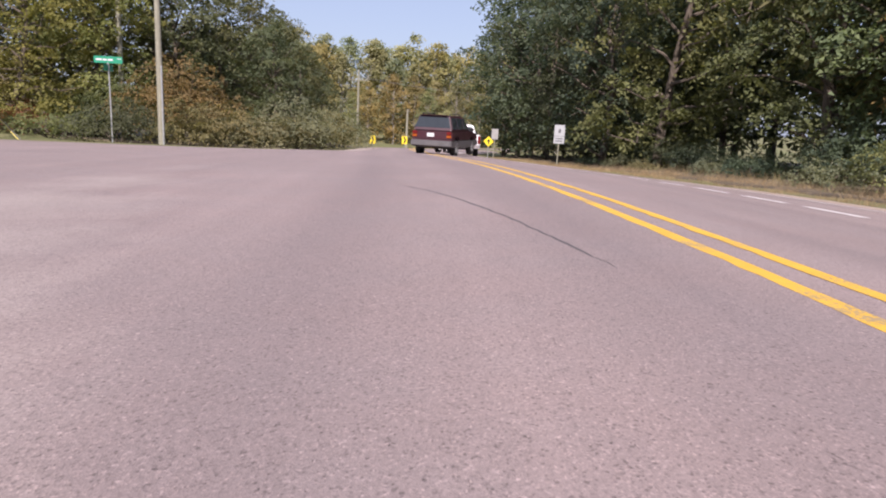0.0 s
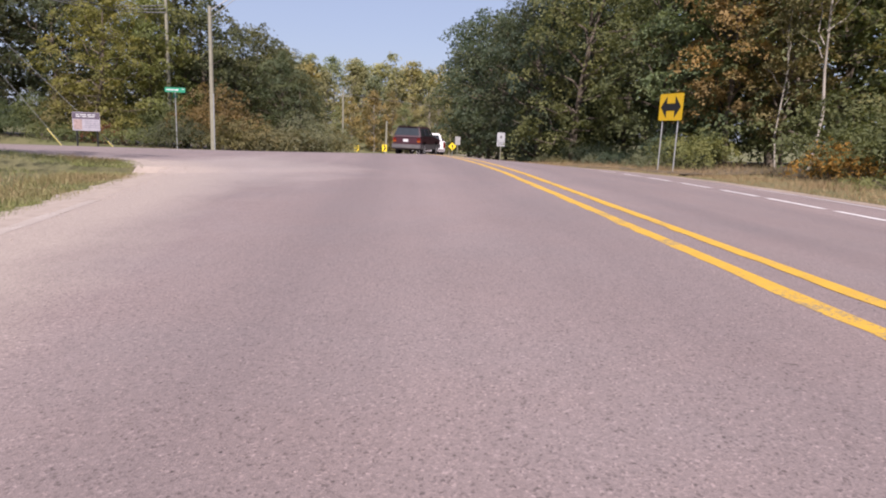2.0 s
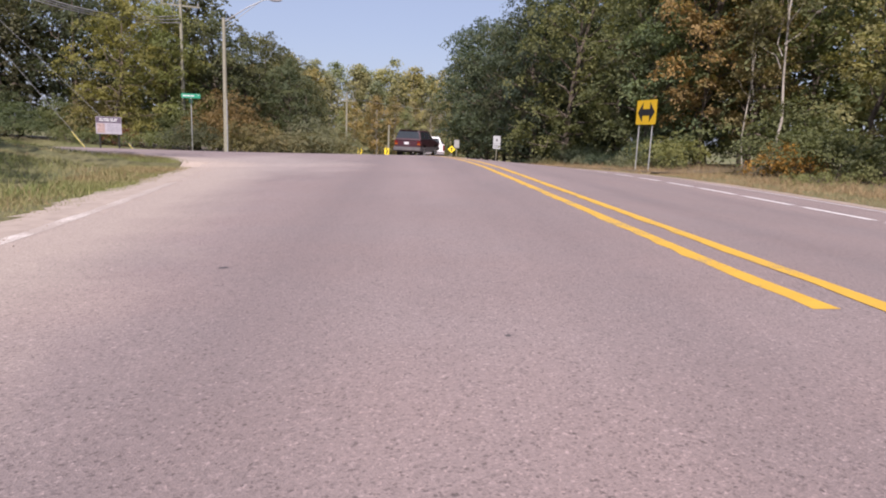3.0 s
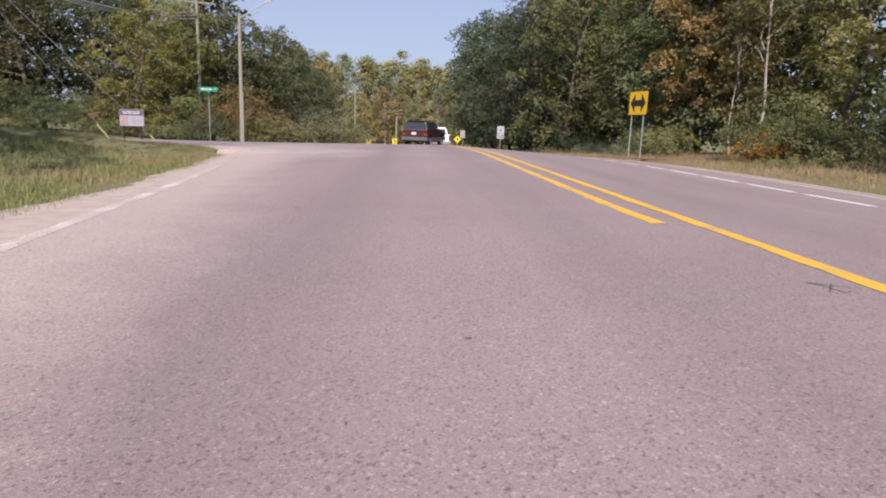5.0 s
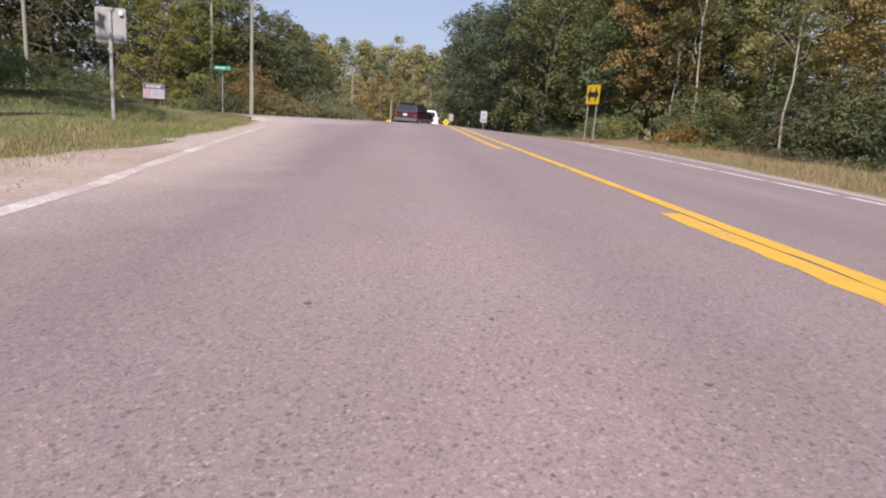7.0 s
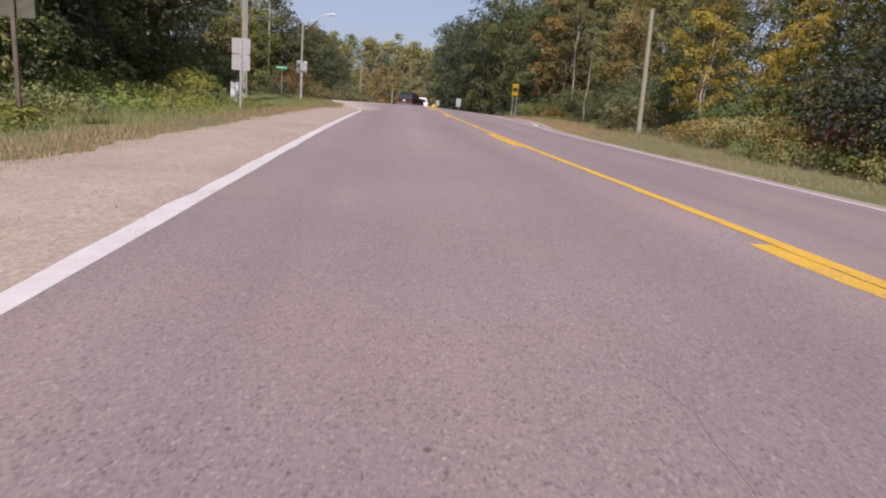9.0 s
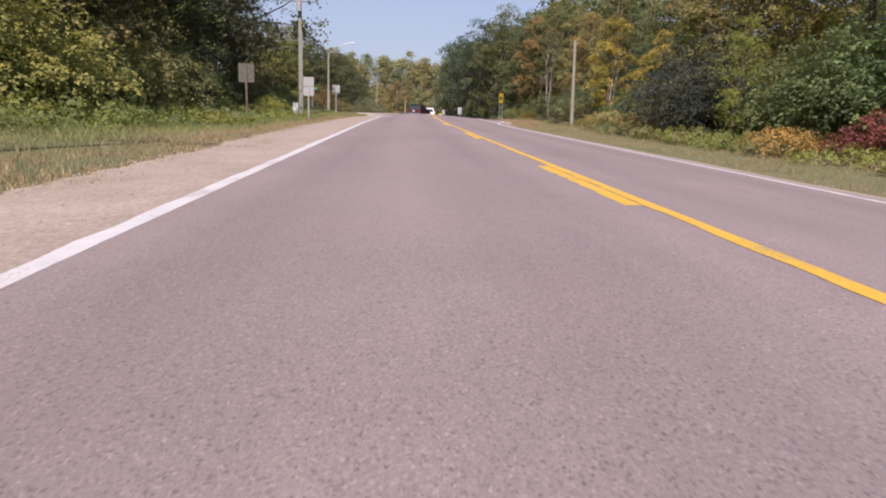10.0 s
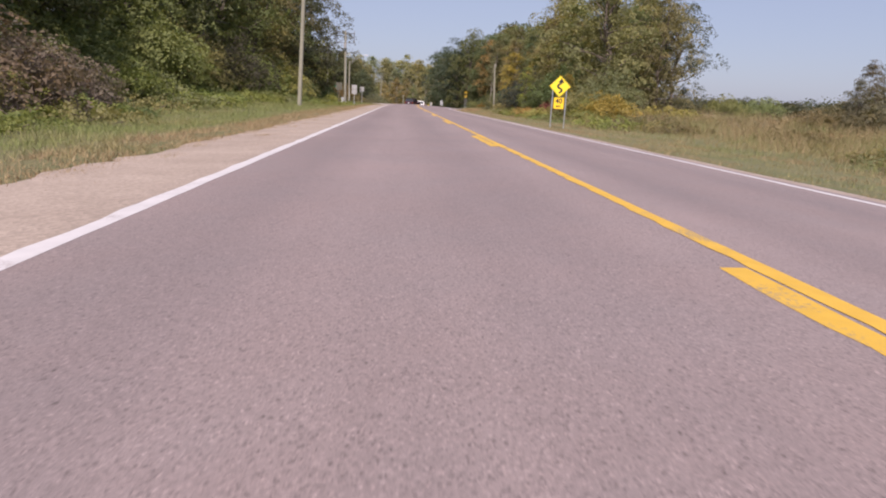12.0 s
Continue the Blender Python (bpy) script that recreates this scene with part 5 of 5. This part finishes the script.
def pickup(x, y, turn):
    root = thing("pickup_truck", ground_at(x, y), turn, "white full-size pickup truck seen from behind on the road", "truck")
    H = 0.97
    ra, fa, r = -1.6, 2.0, 0.50
    out = [(2.85, 0.50), (2.83, 1.05), (2.7, 1.18), (1.35, 1.28), (1.30, 1.30), (-0.85, 1.30), (-0.86, 1.36), (-2.75, 1.36), (-2.78, 0.55)]
    out += list(reversed(arch(ra, r, 0.48))) + [(0, 0.46)] + list(reversed(arch(fa, r, 0.48)))
    part("body", side_shape(out, H, 0.05), M_CARWHITE, root, "white painted body")
    base = [(-0.93, -0.82, 1.28), (0.93, -0.82, 1.28), (0.93, 1.40, 1.28), (-0.93, 1.40, 1.28)]
    roof = [(-0.72, -0.62, 1.92), (0.72, -0.62, 1.92), (0.72, 0.62, 1.93), (-0.72, 0.62, 1.93)]
    part("cab", hull8(base, roof), M_CARWHITE, root)
    part("rear_window", pane([(-0.74, -0.795, 1.40), (0.74, -0.795, 1.40), (0.66, -0.66, 1.80), (-0.66, -0.66, 1.80)], (0, -1, 0.3)), M_GLASS, root, "dark rear cab window")
    part("windscreen", pane([(-0.82, 1.36, 1.33), (0.82, 1.36, 1.33), (0.68, 0.70, 1.86), (-0.68, 0.70, 1.86)], (0, 1, 0.6)), M_GLASS, root)
    part("bed_liner", box(1.62, 1.75, 0.02, (0, -1.78, 1.375)), M_BLACK, root, "dark open load bed")
    part("tailgate", box(1.60, 0.05, 0.56, (0, -2.79, 1.06), 0.02), M_CARWHITE, root)
    part("tailgate_handle", box(0.26, 0.02, 0.10, (0, -2.82, 1.16), 0.01), M_BLACK, root)
    part("rear_bumper", box(1.90, 0.18, 0.22, (0, -2.86, 0.66), 0.03), M_CHROME, root, "bright chrome rear bumper")
    part("number_plate", box(0.31, 0.012, 0.155, (0, -2.955, 0.67), 0.004), M_SIGN_WHITE, root)
    part("underbody", box(1.3, 4.4, 0.2, (0, 0, 0.52), 0.03), M_BLACK, root)
    for sx in (-1, 1):
        side_windows(root, sx, 1.28, 1.92, 0.935, 0.725, [(-0.70, 0.10, -0.58, 0.10), (0.20, 1.20, 0.20, 0.62)])
        part("tail_light", box(0.14, 0.06, 0.48, (sx * 0.89, -2.775, 1.06), 0.02), M_RED, root, "red tail light")
        part("mirror", box(0.22, 0.12, 0.24, (sx * 1.1, 1.05, 1.42), 0.03), M_BLACK, root, "black door mirror")
        for q in (ra, fa):
            wheel(root, sx * 0.84, q, 0.40, 0.26, sx)
    return root


suv(-1.25, 30.5, -18)
pickup(0.1, 43.5, 2)

# ---- grass ----


def blades(name, spots, label):
    """Upright grass blades, one slim triangle each, at rows of (x, y, height, dry)."""
    rng = np.random.default_rng(len(spots))
    s = np.array(spots)
    n = len(s)
    z = np.array([ground_z(a, min(b, 75)) for a, b in s[:, :2]]) - 0.02
    a = rng.uniform(0, math.pi * 2, n)
    w = rng.uniform(0.004, 0.008, n) * (0.7 + 0.6 * s[:, 2])
    lean = rng.normal(scale=0.5, size=(n, 2)) * s[:, 2:3]
    side = np.stack([np.cos(a) * w, np.sin(a) * w, 0 * a], 1)
    foot = np.stack([s[:, 0], s[:, 1], z], 1)
    tip = foot + np.stack([lean[:, 0], lean[:, 1], s[:, 2]], 1)
    v = np.stack([foot - side, foot + side, tip], 1).reshape(-1, 3)
    me = bpy.data.meshes.new(name)
    me.vertices.add(3 * n)
    me.vertices.foreach_set("co", v.astype(np.float32).ravel())
    me.loops.add(3 * n)
    me.loops.foreach_set("vertex_index", np.arange(3 * n, dtype=np.int32))
    me.polygons.add(n)
    me.polygons.foreach_set("loop_start", np.arange(0, 3 * n, 3, dtype=np.int32))
    me.update(calc_edges=True)
    me.materials.append(M_GRASS)
    att = me.attributes.new("dry", 'FLOAT', 'POINT')
    att.data.foreach_set("value", np.repeat(s[:, 3], 3).astype(np.float32))
    return tagged(new(name, me), label, "grass", kind="stuff")


def sow(n, lo, hi, y0, y1, h0, h1, dry, seed, edge_dry=0.0):
    """Places for blades between two offsets from the road's centre line, in tufts."""
    rng = np.random.default_rng(seed)
    out = []
    while len(out) < n:
        y = rng.uniform(y0, y1)
        d = rng.uniform(lo(y), hi(y))
        x = centre(y) + d
        lush = noise.noise((x * 0.6, y * 0.6, seed))
        if lush < rng.uniform(-0.9, 0.25):
            continue
        near = min(1.0, 0.35 + abs(d - (lo(y) if lo(y) > 0 else hi(y))) * 0.5)
        for _ in range(rng.integers(2, 6)):
            out.append((x + rng.normal(scale=0.06), y + rng.normal(scale=0.06), rng.uniform(h0, h1) * near * (1 + 0.5 * lush), dry + edge_dry * max(0.0, 1.0 - abs(d - hi(y)) / 2.2) + 0.25 * noise.noise((x * 0.3, y * 0.3, seed + 5))))
    return out


blades("verge_grass", sow(110000, lambda y: -12.0, lambda y: left_edge(y) - (lerp(y, [(-52, 1.3), (-34, 1.55)]) if y < -16 else 0.6), -100, 1.0, 0.05, 0.2, 0.36, 3, 0.42), "green and straw verge grass beside the gravel")
blades("dry_grass", sow(52000, lambda y: left_edge(y) - 2.8, lambda y: left_edge(y) - lerp(y, [(-52, 1.12), (-34, 1.4)]), -98, -15, 0.03, 0.13, 0.80, 8), "short reddish dry grass at the gravel's ragged edge")
blades("verge_grass", sow(90000, lambda y: -20.0, lambda y: left_edge(y) - 0.4, -15, 6.5, 0.03, 0.12, 0.38, 4), "rough grass on the junction corner")
blades("verge_grass", sow(100000, lambda y: right_edge(y) + 0.3, lambda y: right_edge(y) + 6.0, -90, 46, 0.035, 0.13, 0.64, 5), "green and dry straw-coloured verge grass along the road")
blades("dry_grass", sow(34000, lambda y: right_edge(y) + 0.45, lambda y: right_edge(y) + 2.6, -16, 42, 0.06, 0.26, 0.85, 9), "straw-coloured dry grass beside the gravel")


def corner_rim(y):
    return left_edge(y) - lerp(y, [(-16, 1.7), (-12, 0.8), (-6, 0.5), (7, 0.5)])


blades("edge_grass", sow(36000, lambda y: corner_rim(y) - 1.1, lambda y: corner_rim(y) + 0.16, -17, 4.5, 0.05, 0.15, 0.46, 10), "short tufts growing into the corner's gravel")
blades("tall_weeds", sow(22000, lambda y: max(8.0, right_edge(y) + 1.2), lambda y: 12.0, -62, 34, 0.12, 0.42, 0.58, 6), "tall dry weeds before the trees")
blades("gravel_tufts", sow(7000, lambda y: left_edge(y) - 1.5, lambda y: left_edge(y) - 0.35, -100, -40, 0.015, 0.05, 0.95, 14), "sparse dry tufts growing through the gravel shoulder")
TUFTS = np.random.default_rng(41)
clumps = []
for k in range(30):   # low dark clumps standing in the gravel
    ty = TUFTS.uniform(-92, -44)
    tx = centre(ty) + left_edge(ty) - TUFTS.uniform(0.75, 1.35)
    clumps += [(tx + TUFTS.normal(scale=0.09), ty + TUFTS.normal(scale=0.22), TUFTS.uniform(0.02, 0.06), TUFTS.uniform(0.55, 0.9)) for _ in range(150)]
blades("gravel_clumps", clumps, "low brown clumps of grass standing in the gravel")
blades("tall_grass", sow(52000, lambda y: -12.5, lambda y: left_edge(y) - 3.0, -100, -16, 0.08, 0.27, 0.36, 12), "knee-high green grass climbing to the wood")
blades("field_weeds", sow(40000, lambda y: 11.5, lambda y: 34.0, -84, -46, 0.35, 0.95, 0.58, 13), "waist-high brown and green weeds in the open field")
blades("field_grass", sow(60000, lambda y: 8.0, lambda y: 40.0, -92, -50, 0.14, 0.42, 0.48, 7), "tall green and dry field grass")



def scattered_stones(name, n, spread, y0, y1, size, mat, label, seed):
    """Small broken stones lying along the shoulder, six faces each."""
    rng = np.random.default_rng(seed)
    verts, faces = [], []
    for k in range(n):
        y = rng.uniform(y0, y1)
        d = spread(y) + rng.normal(scale=0.13)
        x = centre(y) + d
        r = size * rng.uniform(0.4, 1.3)
        z = ground_z(x, y)
        a = rng.uniform(0, 6.28)
        ring = [(x + r * rng.uniform(0.7, 1.2) * math.cos(a + 2.09 * j), y + r * rng.uniform(0.7, 1.2) * math.sin(a + 2.09 * j), z - 0.01) for j in range(3)]
        o = len(verts)
        verts += ring + [(p[0] * 0.6 + x * 0.4, p[1] * 0.6 + y * 0.4, z + r * rng.uniform(0.35, 0.7)) for p in ring]
        faces += [(o, o + 1, o + 4, o + 3), (o + 1, o + 2, o + 5, o + 4), (o + 2, o, o + 3, o + 5), (o + 3, o + 4, o + 5)]
    return tagged(new(name, mesh_from(name, verts, faces, mat)), label, "stones", kind="stuff")


M_STONE = plain("pale_broken_stone", (0.36, 0.30, 0.25), 0.9, 0, 0.25, 30)
scattered_stones("edge_stones", 2600, lambda y: left_edge(y) - lerp(y, [(-52, 1.32), (-34, 1.62)]) - 0.22 * noise.noise((y * 0.35, 5, 0)) + 0.12 * noise.noise((y * 1.7, 1, 0)), -76, -40, 0.012, M_STONE, "pale broken stones along the gravel's grassy edge", 21)
scattered_stones("loose_gravel", 2600, lambda y: left_edge(y) - 0.25 - 1.2 * abs(noise.noise((y * 3.1, 4, 0))), -84, -12, 0.016, M_GRAVEL, "loose gravel pieces on the shoulder", 22)
scattered_stones("loose_gravel", 900, lambda y: left_edge(y) - 0.1 + 0.35 * abs(noise.noise((y * 2.1, 6, 0))), -12, 6, 0.009, M_DUST, "loose gravel pieces spilt onto the asphalt", 23)
# ---- worn road surface ----
M_TAR = plain("dark_tar", (0.085, 0.073, 0.073), 0.7, 0, 0.3, 30)
M_STAIN = plain("oily_stain", (0.222, 0.172, 0.158), 0.85, 0, 0.25, 40, 0.5)


M_HAIR = plain("hairline_crack", (0.178, 0.144, 0.139), 0.85, 0, 0.3, 30)


def crack(pts, width, label, seed=0, mat=None):
    """A thin irregular dark line along points on the road."""
    rng = random.Random(seed)
    fine = []
    for (x0, y0), (x1, y1) in zip(pts, pts[1:]):
        n = max(2, int(math.hypot(x1 - x0, y1 - y0) / 0.12))
        fine += [(x0 + (x1 - x0) * k / n + rng.uniform(-0.012, 0.012), y0 + (y1 - y0) * k / n + rng.uniform(-0.012, 0.012)) for k in range(n)]
    fine.append(pts[-1])
    verts, faces = [], []
    for k, (x, y) in enumerate(fine):
        a, b = fine[max(0, k - 1)], fine[min(len(fine) - 1, k + 1)]
        t = Vector((b[0] - a[0], b[1] - a[1])).normalized()
        w = width * rng.uniform(0.35, 1.0) * (0.25 + 0.75 * min(1, k / 3, (len(fine) - 1 - k) / 3))
        for s_ in (-1, 1):
            px, py = x - t.y * w * s_, y + t.x * w * s_
            verts.append((px, py, ground_z(px, py) + 0.0012))
    for k in range(len(fine) - 1):
        faces.append((2 * k, 2 * k + 1, 2 * k + 3, 2 * k + 2))
    ob = new("road_crack", mesh_from("road_crack", verts, faces, mat or M_TAR))
    return tagged(ob, label, "road crack", kind="structure")


def spot(x, y, r, seed, mat=None, stretch=1.0):
    rng = random.Random(seed)
    n = 14
    rr = [r * rng.uniform(0.6, 1.15) for _ in range(n)]
    pts = [(x + rr[k] * math.cos(6.283 * k / n), y + stretch * rr[k] * math.sin(6.283 * k / n)) for k in range(n)]
    ob = new("road_spot", mesh_from("road_spot", [(a, b, ground_z(a, b) + 0.0012) for a, b in pts], [tuple(range(n))], mat or M_TAR))
    return tagged(ob, "small dark tar spot on the asphalt", "road stain", kind="structure")


crack([(-2.55, 9.68), (-2.17, 9.05), (-1.84, 8.19), (-1.48, 6.78), (-1.28, 5.73), (-1.16, 5.03)], 0.019, "curved dark crack across the lane", 1)
crack([(-0.62, -70.0), (-0.58, -73.6), (-0.51, -77.2), (-0.5, -79.8), (-0.48, -81.4), (-0.47, -83)], 0.0045, "long thin lengthwise crack in the lane", 2, M_HAIR)
for k, pts in enumerate(([(-0.95, -63.2), (-0.7, -63.15), (-0.4, -63.2)], [(0.15, -46.2), (0.36, -46.7), (0.34, -47.3), (0.22, -47.8)], [(0.2, -92.3), (0.32, -92.2), (0.46, -92.25)], [(1.35, -90.8), (1.5, -91.0), (1.7, -91.1)],
                         [(-0.28, -11.05), (-0.22, -11.22), (-0.18, -11.2)], [(-0.30, -11.03), (-0.2, -11.1), (-0.14, -11.16)], [(-0.29, -11.22), (-0.18, -11.06)], [(-1.9, -41.3), (-1.75, -41.25)], [(-0.2, -35.3), (-0.08, -35.4)])):
    crack(pts, 0.014 if 4 <= k <= 6 else 0.0018, "short thin crack in the asphalt", 10 + k, M_TAR if 4 <= k <= 6 else M_HAIR)
for k, pts in enumerate(([(0.3, -45.98), (0.46, -46.42), (0.48, -46.91)], [(0.48, -46.91), (0.42, -47.23), (0.29, -47.71)], [(0.46, -47.02), (0.41, -47.42), (0.33, -47.78)], [(0.43, -46.73), (0.26, -47.16)], [(0.31, -47.46), (0.63, -47.34)])):
    crack(pts, 0.0045, "fine branching crack beside the centre line", 40 + k, M_HAIR)
CRACKS = random.Random(77)
for k in range(74):
    y = CRACKS.uniform(-96, -16)
    d = CRACKS.choice((-0.75, -0.5, -3.1, -0.35, -2.9, -1.6)) + CRACKS.uniform(-0.15, 0.15)
    x, l = centre(y) + d, CRACKS.uniform(0.2, 1.0)
    if CRACKS.random() < 0.55:
        crack([(x, y), (x + CRACKS.uniform(-0.08, 0.08), y + l / 2), (x + CRACKS.uniform(-0.12, 0.12), y + l)], 0.0014, "hairline crack in the asphalt", 100 + k, M_HAIR)
    else:
        crack([(x, y), (x + l * 0.35, y + CRACKS.uniform(-0.06, 0.06)), (x + l * 0.7, y + CRACKS.uniform(-0.1, 0.1))], 0.0014, "hairline crack in the asphalt", 100 + k, M_HAIR)
for k, (x, y, r) in enumerate(((-1.07, -48.26, 0.026), (-0.94, -48.9, 0.028), (-1.76, -47.3, 0.02), (-1.69, -41.48, 0.022), (-2.01, -17.4, 0.03), (-1.5, -17.5, 0.018), (-1.08, -17.9, 0.02), (-1.39, -17.28, 0.014), (-3.02, -8.47, 0.06),
                               (0.19, -79.88, 0.03), (0.16, -81.8, 0.026), (-2.22, -12.73, 0.045), (-1.88, -11.77, 0.028), (-1.68, -15.24, 0.024), (-1.7, -9.63, 0.03))):
    spot(x, y, r * (0.85 if k < 3 else 0.5), k)
crack([(-1.18, -44.9), (-1.13, -45.5), (-1.01, -46.0), (-0.97, -46.6)], 0.06, "faint dark tyre scuff on the lane", 60, M_STAIN)
